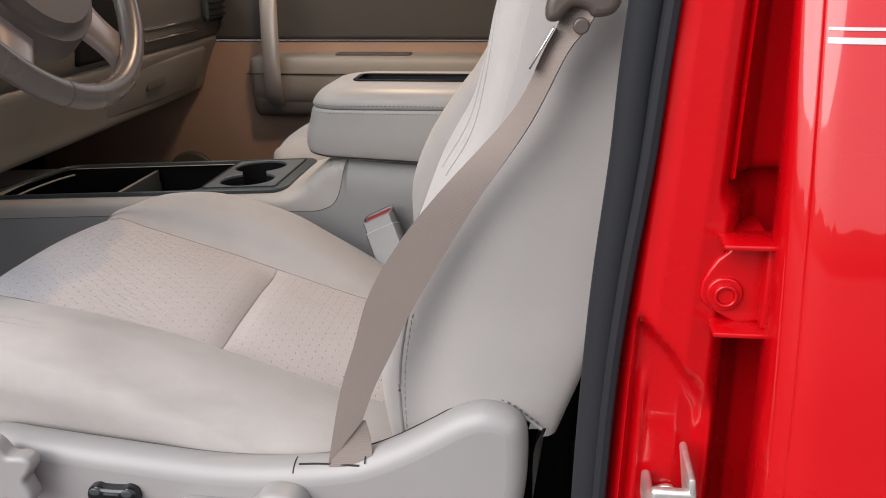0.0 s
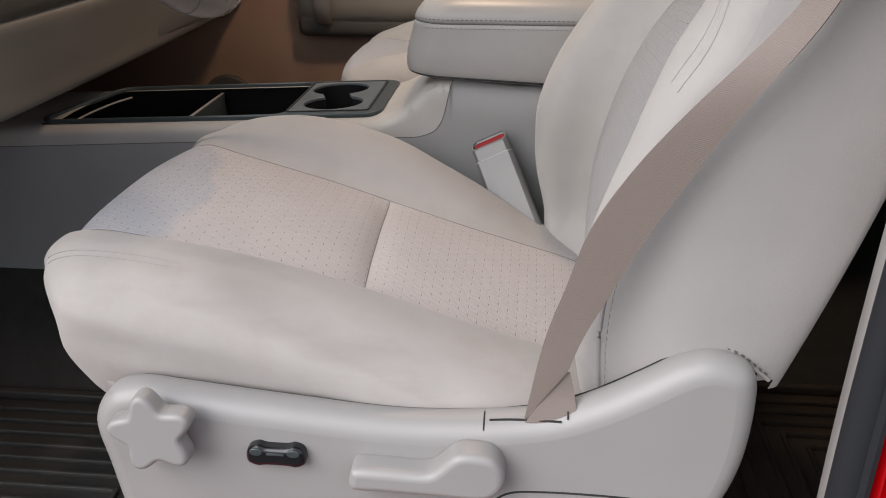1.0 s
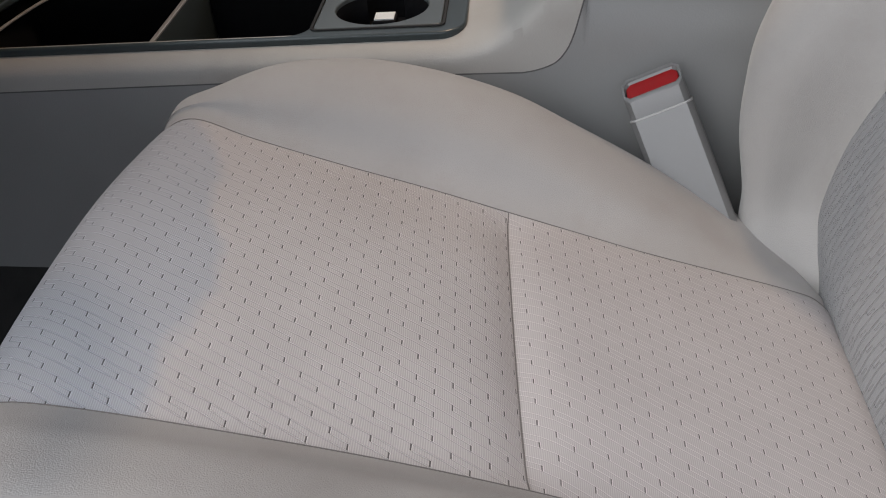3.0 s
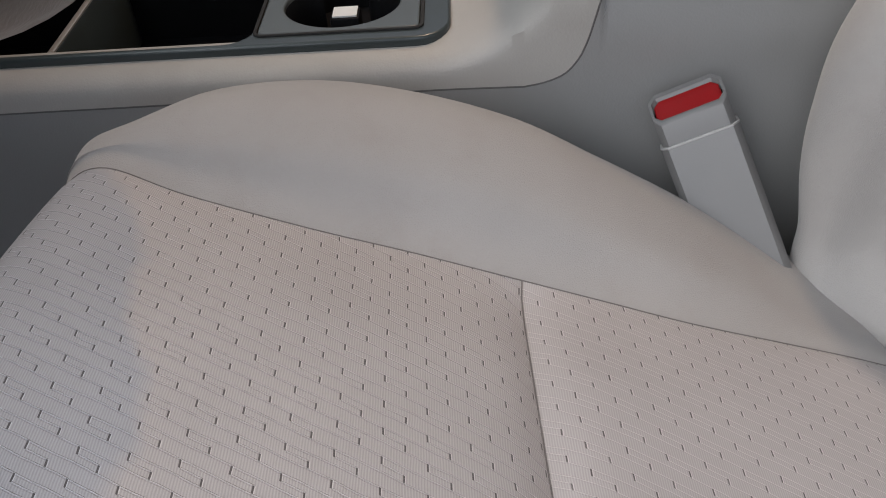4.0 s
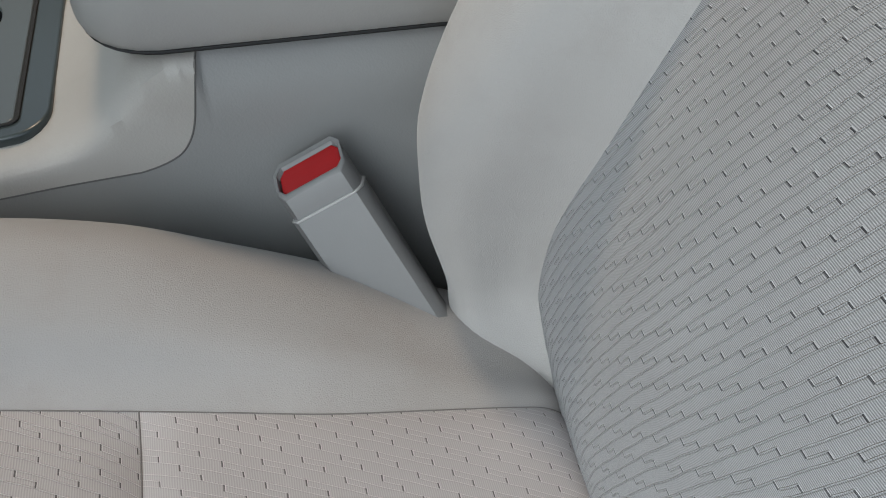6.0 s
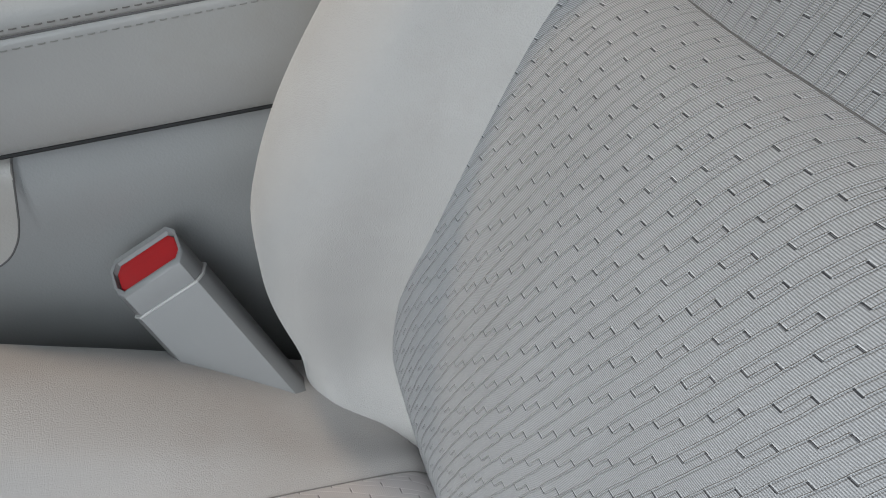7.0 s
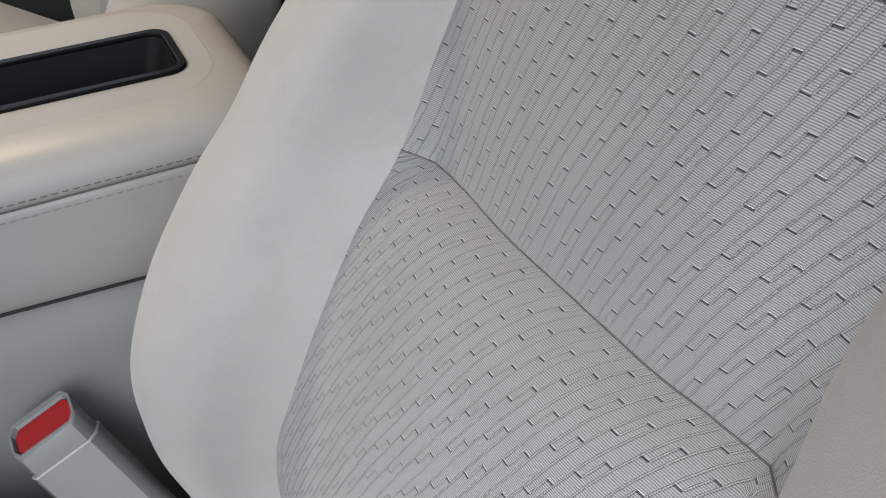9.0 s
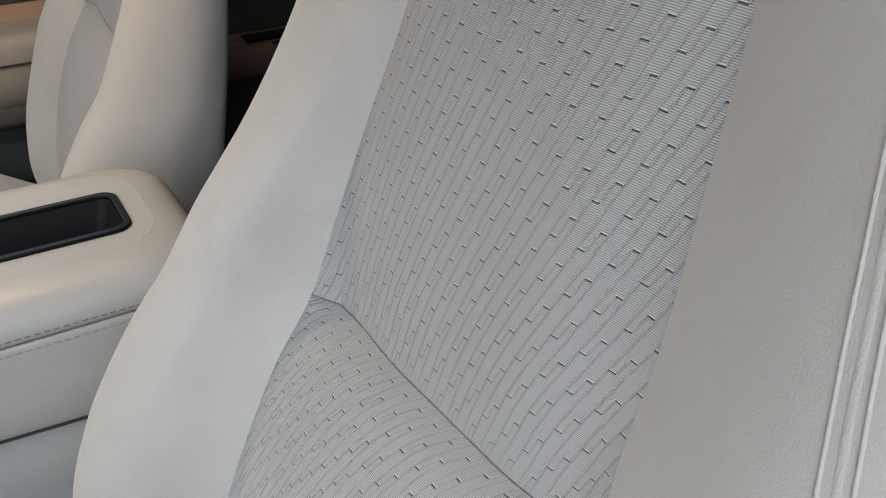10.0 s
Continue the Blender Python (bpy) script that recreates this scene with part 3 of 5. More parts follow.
def back_rows(yo, worn=True):
    """Rows of points round a backrest, from its foot to its top."""
    zs = [0.225, 0.28, 0.305, 0.33, 0.38, 0.42, 0.47, 0.527, 0.580, 0.618, 0.66, 0.72, 0.79, 0.86, 0.93, 0.97, 0.985]
    xc = np.interp(zs, [0.225, 0.33, 0.37, 0.41, 0.46, 0.527, 0.587, 0.62, 0.66, 0.72, 0.79, 0.85, 0.93, 0.985],
                   [0.2420, 0.2365, 0.237, 0.239, 0.247, 0.268, 0.300, 0.325, 0.339, 0.354, 0.371, 0.386, 0.410, 0.435])
    bf = np.interp(zs, [0.225, 0.33, 0.38, 0.455, 0.49, 0.535, 0.58, 0.62, 0.66, 0.69, 0.735, 0.79, 0.985], [0.046, 0.048, 0.060, 0.072, 0.075, 0.069, 0.066, 0.064, 0.053, 0.040, 0.016, 0.006, 0.0])
    bnr = np.interp(zs, [0.285, 0.33, 0.38, 0.455, 0.535, 0.62, 0.70, 0.76, 0.86, 0.985], [0.010, 0.020, 0.028, 0.029, 0.023, 0.031, 0.038, 0.038, 0.032, 0.0])
    sf = np.interp(zs, [0.225, 0.28, 0.305, 0.33, 0.36, 0.40, 0.44, 0.485, 0.535, 0.61, 0.646, 0.70, 0.746, 0.79, 0.85, 0.985], [0.120, 0.150, 0.171, 0.180, 0.176, 0.166, 0.150, 0.138, 0.133, 0.140, 0.139, 0.128, 0.114, 0.102, 0.095, 0.085])
    sn = np.interp(zs, [0.285, 0.40, 0.45, 0.49, 0.54, 0.60, 0.66, 0.74, 0.80, 0.85, 0.985], [-0.152, -0.150, -0.147, -0.139, -0.126, -0.110, -0.099, -0.096, -0.091, -0.087, -0.080])
    cf = np.interp(zs, [0.285, 0.60, 0.70, 0.766, 0.985], [0.212, 0.208, 0.196, 0.170, 0.150])
    rear = np.interp(zs, [0.285, 0.35, 0.45, 0.64, 0.985], [0.352, 0.376, 0.412, 0.468, 0.56])
    rows = []
    for z, x, f, n, r, s1, s0, c1 in zip(zs, xc, bf, bnr, rear, sf, sn, cf):
        q = 1.0 if z < 0.90 else max(0.2, 1 - ((z - 0.90) / 0.10) ** 2 * 0.5)
        t = r - x
        w = c1 - 0.212
        swell = 0.006 * math.exp(-((z - 0.38) / 0.06) ** 2)
        pts = [(-0.165, r), (-0.236, r - 0.003), (-0.2515 - swell, x + t * 0.84), (-0.253 - swell, x + t * 0.34), (-0.240, x - n * 0.1 + 0.012), (-0.224, x - n * 0.80), (s0 + (-0.212 - s0) * 0.72, x - n), (s0, x),
               (s0 * 0.35, x - 0.002), (s1 * 0.35, x - 0.002), (s1, x), (s1 + (c1 - s1) * 0.42, x - f * 0.80), (c1, x - f), (0.240 + w, x - f * 0.55), (0.258 + w * 0.9, x + t * 0.25), (0.256 + w * 0.7, x + t * 0.65), (0.236 + w * 0.5, r - 0.014), (0.165, r)]
        climb = 0.025 * math.exp(-((z - 0.618) / 0.075) ** 2)  # the lumbar seam rises towards the door
        row = [(px + (t / 2 - (px - x)) * (1 - q) * 0.5, yo + py, z + (climb * (s1 - py) / (s1 - s0) if s0 <= py <= s1 else climb if py < s0 and py > -0.22 else 0)) for py, px in pts]
        if not worn:
            # the other seat stands more upright, further back and lower
            nose, end = x - 0.066, r - 0.01 - (z - 0.5) * 0.11
            row = [(nose + 0.048 + (px - nose) * (end - nose - 0.048) / (r - nose), py, pz - 0.04) for px, py, pz in row]
        rows.append(row)
    return rows, 9


NU, NV = 6, 6


def seat_upholstery(seat, yo, worn, slid=0.0):
    # the passenger seat is the driver seat's mirror image
    turned = lambda P: P if worn else np.asarray(P) * np.array([1, -1, 1]) + np.array([0, 2 * yo, 0])
    cover = lambda P, skip=None: skin(turned(P), flip=not worn, skip=skip)
    rows, seam = cushion_rows(yo, worn)
    G = loft(rows, NU, NV) + np.array([slid, 0, -slid * 0.05])
    N = grid_normals(G)
    a, b, s = 6 * NV, 9 * NV, seam * NU
    D = dip(G, N, at_v=(a, b), depth=0.003, width=0.8)
    span = np.clip((np.arange(G.shape[1]) - a) / (b - a), 0, 1)
    D = dip(D, N * (np.sin(math.pi * span) ** 0.4)[None, :, None], at_u=(s,), depth=0.011, width=1.5)
    # shallow creases in the worn outer bolster
    if worn:
        w = np.array([[noise.noise(Vector((p[0] * 5, p[2] * 34 + p[0] * 9, 3.1))) for p in row[:a + 1]] for row in G])
        D[:, :a + 1] += N[:, :a + 1] * (w * 0.0040 * np.clip((G[:, :a + 1, 2] - 0.27) / 0.05, 0, 1))[:, :, None]
        fade = np.clip((0.02 - G[:, :, 0]) / 0.14, 0, 1)[:, :, None]
        k = 4 * NV
        D = dip(D, N * fade, at_v=(k, k - 1), depth=0.0018, width=0.6)
        # darker tubes draw the folds' crease shade, which the shallow dips lack
        for c in (k, k - 1):
            part("seam", tube(D[4 * NU:7 * NU, c] + N[4 * NU:7 * NU, c] * 0.0001, lambda q: 0.0005 * (1 - q * 0.8), 6, 1), M_FOLDSHADE, seat)
    part("cushion_bolster", cover(D[:, :a + 1]), M_BOLSTER_WORN if worn else M_BOLSTER, seat, "worn outer bolster of light beige cloth")
    part("cushion_bolster", cover(D[:, b:]), M_CUSHION, seat)
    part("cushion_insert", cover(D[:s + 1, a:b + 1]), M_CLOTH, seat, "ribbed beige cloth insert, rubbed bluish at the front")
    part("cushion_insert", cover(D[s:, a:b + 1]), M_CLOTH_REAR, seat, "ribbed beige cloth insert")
    # dark tubes stand in for the narrow shade in the cushion's seams
    seam_line = lambda P: part("seam", tube(turned(P), 0.0004, 6, 1), M_SEAMDARK, seat)
    lo = 3 * NU
    seam_line(D[lo:, a] + N[lo:, a] * 0.0002)
    seam_line(D[lo:, b] + N[lo:, b] * 0.0002)
    seam_line(D[s, a:b + 1] + N[s, a:b + 1] * 0.0004)
    # underside pan, closing the cushion
    part("seat_pan", box(-0.20, 0.30, yo - 0.225, yo + 0.225, 0.16, 0.262, 0.01), M_TAUPE, seat)
    rows, seam = back_rows(yo, worn)
    G = loft(rows, NU, NV)
    N = grid_normals(G)
    a, b, s = 7 * NV, 10 * NV, seam * NU
    hem = 4 * NV + 3
    D = dip(G, N, at_v=(a,), depth=0.010, width=1.2)
    D = dip(D, N, at_v=(b,), depth=0.007, width=1.0)
    D = dip(D, N, at_v=(hem,), depth=0.0018, width=0.8)
    cols = np.clip((np.arange(G.shape[1]) - a) / (b - a), 0, 1)
    # the lumbar bulge ends sharply at its seam; above it the insert starts from deep in
    rise = np.arange(G.shape[0]) - s
    sunk = np.where(rise < 0, np.exp(rise / 1.5), np.exp(-rise / 6.5))
    D = D - N * (np.sin(math.pi * cols) ** 0.15)[None, :, None] * (0.020 * sunk)[:, None, None]
    side = D[:, :hem + 1].copy()
    # the outer side ends in an arch over the recliner cover
    hem_z = lambda x: float(np.interp(x, [0.30, 0.335, 0.350, 0.364, 0.38], [0.30, 0.383, 0.3715, 0.3595, 0.350]))
    under = lambda i, j: worn and side[3 * NU + i + 1, j + 1, 0] > 0.325 and side[3 * NU + i + 1, j + 1, 2] < hem_z(side[3 * NU + i + 1, j + 1, 0])
    part("back_side", cover(side[3 * NU:], under), M_GREYSIDE, seat, "smooth beige side panel of the backrest")
    part("back_bolster", cover(D[:, hem:a + 1]), M_BOLSTER, seat)
    part("back_bolster", cover(D[:, b:]), M_BOLSTER, seat)
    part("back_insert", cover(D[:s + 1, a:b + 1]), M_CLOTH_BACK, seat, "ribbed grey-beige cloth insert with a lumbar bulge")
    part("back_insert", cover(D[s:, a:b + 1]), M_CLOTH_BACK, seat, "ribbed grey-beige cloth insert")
    back = np.stack([D[:, 0], (D[:, 0] + D[:, -1]) / 2 + np.array([0.012, 0, 0]), D[:, -1]], axis=1)
    part("back_panel", skin(turned(back), flip=worn), M_GREYSIDE, seat)
    top = bmesh.new()
    vs = [top.verts.new(p) for p in turned(D[-1])]
    top.faces.new(vs)
    part("back_top", top, M_BOLSTER, seat)
    # dark tube paints the shade line in the lumbar crease
    seam_line = lambda P: part("seam", tube(turned(P), 0.0004, 6, 1), M_THREADDARK, seat)
    seam_line(D[s, a:b + 1] + N[s, a:b + 1] * 0.0003)
    if worn:
        part("piping", tube(D[3 * NU:6 * NU, hem] + N[3 * NU:6 * NU, hem] * 0.0006, 0.0016, 8, 1), M_GREYSIDE, seat)
        part("stitching", stitches(D[3 * NU:6 * NU, hem - 1], N[3 * NU:6 * NU, hem - 1], 0.004, 0.003, 0.0005), M_THREAD, seat)
        # double-sewn seam along the outer bolster's crest, drifting outwards as it falls
        for off, name, r, mat in ((0.0, "seam", 0.0006, M_BOLSTER), (-0.0045, "piping", 0.0030, M_BOLSTER), (-0.009, "seam", 0.0006, M_BOLSTER)):
            line, up = [], []
            for i in range(8 * NU, 16 * NU):
                y = float(np.interp(D[i, 6 * NV, 2], [0.62, 0.70, 0.74, 0.762, 0.786, 0.81, 0.88], [-0.212, -0.203, -0.192, -0.186, -0.179, -0.172, -0.152])) + off
                ys = D[i, 4 * NV:7 * NV + 1, 1]
                line.append([np.interp(y, ys, D[i, 4 * NV:7 * NV + 1, c]) for c in range(3)])
                up.append([np.interp(y, ys, N[i, 4 * NV:7 * NV + 1, c]) for c in range(3)])
            line, up = np.array(line), np.array(up)
            part(name, tube(line - up * (r * 0.86 if name == "piping" else -0.0002), r, 10, 1), mat, seat)
            if name == "seam":
                part("stitching", stitches(line + up * 0.0002, up, 0.0022, 0.0052, 0.00030), M_FINETHREAD, seat)
    return D, N


driver_seat = thing("driver_seat", "light beige cloth bucket seat with plastic side shield", "seat", (0, 0, 0.03))
seat_upholstery(driver_seat, 0.0, True)

# side shield, with its recliner hump
SHIELD = [(-0.192, 0.303), (-0.176, 0.332), (-0.15, 0.34), (-0.115, 0.337), (-0.036, 0.329), (0.061, 0.321), (0.134, 0.324), (0.19, 0.333), (0.228, 0.349), (0.262, 0.369), (0.29, 0.386), (0.316, 0.392), (0.343, 0.381), (0.349, 0.35), (0.345, 0.295), (0.328, 0.245), (0.292, 0.19), (0.262, 0.15), (0.1, 0.135), (-0.08, 0.135), (-0.165, 0.15), (-0.178, 0.21), (-0.186, 0.26)]
TOSIDE = Matrix(((1, 0, 0, 0), (0, 0, -1, 0), (0, 1, 0, 0), (0, 0, 0, 1)))  # (x, y, z) -> (x, -z, y): plate faces -y


def side_plate(loops, depth, face_y, bevel, res=4):
    """A plate in the plane y = face_y, its face towards the open door."""
    return placed(slab(loops, depth, bevel, res), Matrix.Translation((0, face_y, 0)) @ TOSIDE)


shield = part("side_shield", side_plate([outline(SHIELD, 6)], 0.040, -0.286, 0.018, 6), M_SEATPLASTIC, driver_seat, "smooth light grey-beige plastic shield")
# pocket outline in the shield's lower rear
groove_pts = [(0.138, 0.205), (0.142, 0.240), (0.158, 0.2600), (0.19, 0.2645), (0.25, 0.2640), (0.318, 0.2590)]
part("panel_gap", tube([(x, -0.2862, z) for x, z in groove_pts], 0.0009, 6, 6), M_DARKGAP, shield)

star = []
for i in range(60):
    a = 2 * math.pi * i / 60
    r = 0.0305 + 0.0064 * math.cos(5 * (a - radians(100)))
    star.append((-0.1265 + r * math.cos(a), 0.3155 + r * math.sin(a)))
# dark tubes stand in for the shade in the gaps along the shield's upper edge, under the cushion and under the
# backrest's skirt
EDGE_SHADE = [(-0.176, 0.332), (-0.15, 0.34), (-0.115, 0.337), (-0.036, 0.329), (0.061, 0.321), (0.132, 0.3235), (0.175, 0.3300), (0.205, 0.3385)]
part("edge_shade", tube([(x, -0.2560, z - 0.0030) for x, z in EDGE_SHADE], 0.0012, 6, 5), M_EDGESHADE, shield)
EDGE_SHADE = [(0.205, 0.3385), (0.228, 0.349), (0.262, 0.369), (0.29, 0.386), (0.316, 0.392), (0.343, 0.381)]
part("edge_shade", tube([(x, -0.2565, z - 0.0026) for x, z in EDGE_SHADE], 0.0014, 6, 5), M_EDGESHADE, shield)
knob = part("lumbar_knob", side_plate([star], 0.020, -0.314, 0.0045, 4), M_SEATPLASTIC, shield, "five-lobed light plastic lumbar knob")
part("knob_stem", side_plate([[(-0.127 + 0.012 * math.cos(i * 0.3307), 0.316 + 0.012 * math.sin(i * 0.3307)) for i in range(19)]], 0.02, -0.285, 0.001), M_SEATPLASTIC, knob)

sw = [(-0.0555, 0.2838), (-0.0545, 0.2952), (-0.046, 0.2997), (-0.039, 0.2981), (-0.022, 0.2981), (-0.015, 0.2997), (-0.0075, 0.2956), (-0.0065, 0.2838), (-0.014, 0.2792), (-0.022, 0.2801), (-0.039, 0.2801), (-0.047, 0.2792)]
switch = part("power_switch", side_plate([outline(sw, 4)], 0.018, -0.2965, 0.005, 4), M_BLACKGLOSS, shield, "gloss black power seat rocker switch")
for sx in (-0.0465, -0.0155):
    part("switch_dimple", side_plate([[(sx + 0.0055 * math.cos(i * 0.3927), 0.2948 + 0.0036 * math.sin(i * 0.3927)) for i in range(16)]], 0.003, -0.2975, 0.001), M_BEZEL, switch)
part("switch_bar", box(-0.038, -0.023, -0.2978, -0.2955, 0.2925, 0.2945, 0.0008), M_BEZEL, switch)

lever = [(0.034, 0.272), (0.033, 0.286), (0.038, 0.2915), (0.06, 0.292), (0.093, 0.291), (0.104, 0.297), (0.116, 0.309), (0.128, 0.3125), (0.146, 0.31), (0.155, 0.3), (0.157, 0.286), (0.15, 0.274), (0.136, 0.269), (0.1, 0.27), (0.06, 0.271)]
part("recline_lever", side_plate([outline(lever, 4)], 0.028, -0.3105, 0.0065, 5), M_SEATPLASTIC, shield, "light plastic recline lever")

# slotted insert that the belt comes out of, on the shield's shoulder
shoulder = lambda x: float(np.interp(x, [0.134, 0.16, 0.19, 0.228], [0.324, 0.3275, 0.333, 0.349]))
round_y = lambda x, z: -0.268 - math.sqrt(max(0.018 ** 2 - (z - shoulder(x) + 0.018) ** 2, 0.0))
slot = part("belt_slot", tube([(x, round_y(x, z) + 0.0004, z) for x, z in ((0.143, 0.3238), (0.160, 0.3258), (0.178, 0.3278), (0.200, 0.3305))], 0.0012, 8, 4, flat=0.6), M_DARKGAP, shield, "dark slot of the belt outlet")
for gx in (0.1385, 0.2050):
    arc = [(gx, -0.268 - 0.0181 * math.sin(radians(a)), shoulder(gx) - 0.018 + 0.0181 * math.cos(radians(a))) for a in (-15, 5, 20, 35, 50)]
    part("slot_gap", tube(arc, 0.0006, 6, 3), M_DARKGAP, slot)
for fx in (-0.15, 0.25):
    part("seat_riser", box(fx - 0.03, fx + 0.03, -0.20, 0.20, 0.03, 0.17, 0.008), M_TAUPE, driver_seat)
# hem of the backrest's skirt behind the recliner cover
hem_pts = np.array([(0.318, -0.2560, 0.3895), (0.335, -0.2585, 0.3835), (0.350, -0.2585, 0.3720), (0.360, -0.2580, 0.3640)])
part("hem", tube(hem_pts, 0.0018, 8, 5), M_GREYSIDE, driver_seat, "stitched hem of the backrest cover")
hc_ = catmull(hem_pts, 6)
part("stitching", stitches(hc_ + np.array([0, -0.0022, 0.0042]), np.tile([0, -1.0, 0.3], (len(hc_), 1)), 0.0032, 0.003, 0.0008), M_THREADDARK, driver_seat)

passenger_seat = thing("passenger_seat", "light beige cloth bucket seat across the console", "seat", (0, 0.84, 0.03))
seat_upholstery(passenger_seat, 0.84, False, 0.10)
part("side_shield", box(-0.18, 0.33, 0.575, 0.60, 0.12, 0.33, 0.012), M_SEATPLASTIC, passenger_seat)
for fx in (-0.15, 0.25):
    part("seat_riser", box(fx - 0.03, fx + 0.03, 0.66, 1.04, 0.03, 0.17, 0.008), M_TAUPE, passenger_seat)

# ---- seat belt and buckle ----
belt = thing("seat_belt", "taupe woven seat belt hanging along the seat", "seat belt", (0.19, -0.25, 0.31))
edge_l = [(0.1705, 0.3262), (0.183, 0.394), (0.198, 0.443), (0.2135, 0.492), (0.241, 0.539), (0.2745, 0.582), (0.331, 0.646), (0.353, 0.690), (0.371, 0.735), (0.392, 0.86), (0.405, 1.05)]
edge_r = [(0.2025, 0.370), (0.214, 0.402), (0.230, 0.436), (0.249, 0.477), (0.2755, 0.525), (0.305, 0.576), (0.345, 0.639), (0.371, 0.692), (0.394, 0.730), (0.426, 0.855), (0.445, 1.05)]
depth_l = [-0.2765, -0.271, -0.270, -0.271, -0.272, -0.273, -0.272, -0.276, -0.282, -0.305, -0.325]
depth_r = [-0.2715, -0.270, -0.270, -0.271, -0.272, -0.276, -0.288, -0.292, -0.296, -0.315, -0.330]
part("webbing", ribbon([(x, y, z) for (x, z), y in zip(edge_l, depth_l)], [(x, y, z) for (x, z), y in zip(edge_r, depth_r)], 0.0013), M_BELT, belt)
part("webbing", ribbon([(0.1715, -0.2790, 0.3262), (0.188, -0.2720, 0.350), (0.200, -0.2695, 0.369)], [(0.2125, -0.2800, 0.3285), (0.2095, -0.2715, 0.350), (0.2050, -0.2690, 0.369)], 0.0013), M_BELT, belt, "folded end of the belt in its slot")
part("latch_tongue", box(0.3515, 0.3530, -0.290, -0.268, 0.678, 0.712, 0.0006, turn=Matrix.Rotation(radians(30), 4, "Y")), M_CHROME, belt, "shiny metal latch tongue")
cover = [(0.381 + (x - 0.381) * 0.84, 0.731 + (z - 0.720) * 0.8) for x, z in ((0.350, 0.702), (0.352, 0.722), (0.368, 0.738), (0.397, 0.735), (0.412, 0.720), (0.406, 0.706), (0.390, 0.703), (0.384, 0.709), (0.372, 0.711), (0.361, 0.700))]
part("latch_cover", side_plate([outline(cover, 4)], 0.026, -0.2985, 0.006, 4), M_TAUPE, belt, "dark taupe plastic latch grip")
stop = [(0.3800 + 0.0058 * math.cos(i * 0.3142), 0.7115 + 0.0058 * math.sin(i * 0.3142)) for i in range(20)]
part("stop_button", side_plate([stop], 0.012, -0.2990, 0.0015, 3), M_TAUPE, belt, "small plastic stop button")

buckle = thing("belt_buckle", "light grey seat belt buckle with red release button", "buckle", (0.13, 0.25, 0.30))
# axis from the anchor up to the button
b_up = Vector((-0.39, 0.41, 0.82)).normalized()
b_wide = (Vector((0.0395, 0.0, 0.0222)) - b_up * Vector((0.0395, 0.0, 0.0222)).dot(b_up)).normalized()
b_deep = b_up.cross(b_wide)
b_top = Vector((0.1127, 0.2560, 0.4000))
BK = Matrix((b_wide, b_deep, b_up)).transposed().to_4x4()
BK.translation = b_top

ring_out = [(x * 0.0244, y * 0.0120) for x, y in ((-1, -0.55), (-0.82, -1), (0.82, -1), (1, -0.55), (1, 0.55), (0.82, 1), (-0.82, 1), (-1, 0.55))]
ring_in = [(x * 0.93, y * 0.80 + 0.0018) for x, y in ring_out]


def slanted(me, low):
    for v in me.vertices:
        if v.co.z > low:
            v.co.z += 0.62 * v.co.y
    return me


part("buckle_head", placed(slanted(slab([ring_out, ring_in], 0.030, 0.0018, 3), -0.015), BK), M_BUCKLE, buckle)
part("release_button", placed(slanted(slab([[(x * 0.96, y * 0.97) for x, y in ring_in]], 0.012, 0.0012), -1), BK @ Matrix.Translation((0, 0, -0.0030))), M_BUTTON, buckle, "red release button")
part("buckle_sleeve", placed(slab([[(x * 1.06, y * 1.09) for x, y in ring_out]], 0.185, 0.0010, 3), BK @ Matrix.Translation((0, 0, -0.0235))), M_BUCKLE, buckle, "grey plastic sleeve")
part("sleeve_lip", placed(slab([[(x * 1.075, y * 1.12) for x, y in ring_out]], 0.0016, 0.0006, 2), BK @ Matrix.Translation((0, 0, -0.0232))), M_FLASH, buckle, "pale moulded lip of the sleeve")
part("button_slot", placed(slanted(slab([[(x * 0.995, y * 0.995) for x, y in ring_in]], 0.010, 0.0005), -1), BK @ Matrix.Translation((0, 0, -0.0074))), M_BIN, buckle)
part("anchor_foot", box(0.196, 0.228, 0.192, 0.210, 0.246, 0.268, 0.004), M_PLATE, buckle)

# ---- centre console ----
console = thing("center_console", "beige floor console with black bin tray", "console", (-0.1, 0.42, 0.03))


def console_top(x):
    return float(np.interp(x, [-0.80, -0.52, -0.05, -0.03, -0.01, 0.008, 0.022, 0.036, 0.05, 0.09, 0.14, 0.33], [0.379, 0.3925, 0.4150, 0.419, 0.430, 0.446, 0.460, 0.470, 0.4735, 0.4695, 0.4645, 0.463]))


GAP = [(-0.79, 0.352), (-0.60, 0.3605), (-0.32, 0.375), (-0.02, 0.3905), (0.012, 0.3925), (0.034, 0.400), (0.0445, 0.4115), (0.0500, 0.425), (0.0535, 0.440), (0.0568, 0.455), (0.0600, 0.4690), (0.0615, 0.476)]
gap_curve = catmull([(x, 0, z) for x, z in GAP], 8)
gap_z = lambda x: float(np.interp(x, gap_curve[:, 0], gap_curve[:, 2]))


def evenly(P, n):
    """n points at even steps along a polyline."""
    d = np.concatenate([[0], np.cumsum(np.linalg.norm(np.diff(P, axis=0), axis=1))])
    return np.array([[np.interp(q, d, P[:, c]) for c in range(3)] for q in np.linspace(0, d[-1], n)])


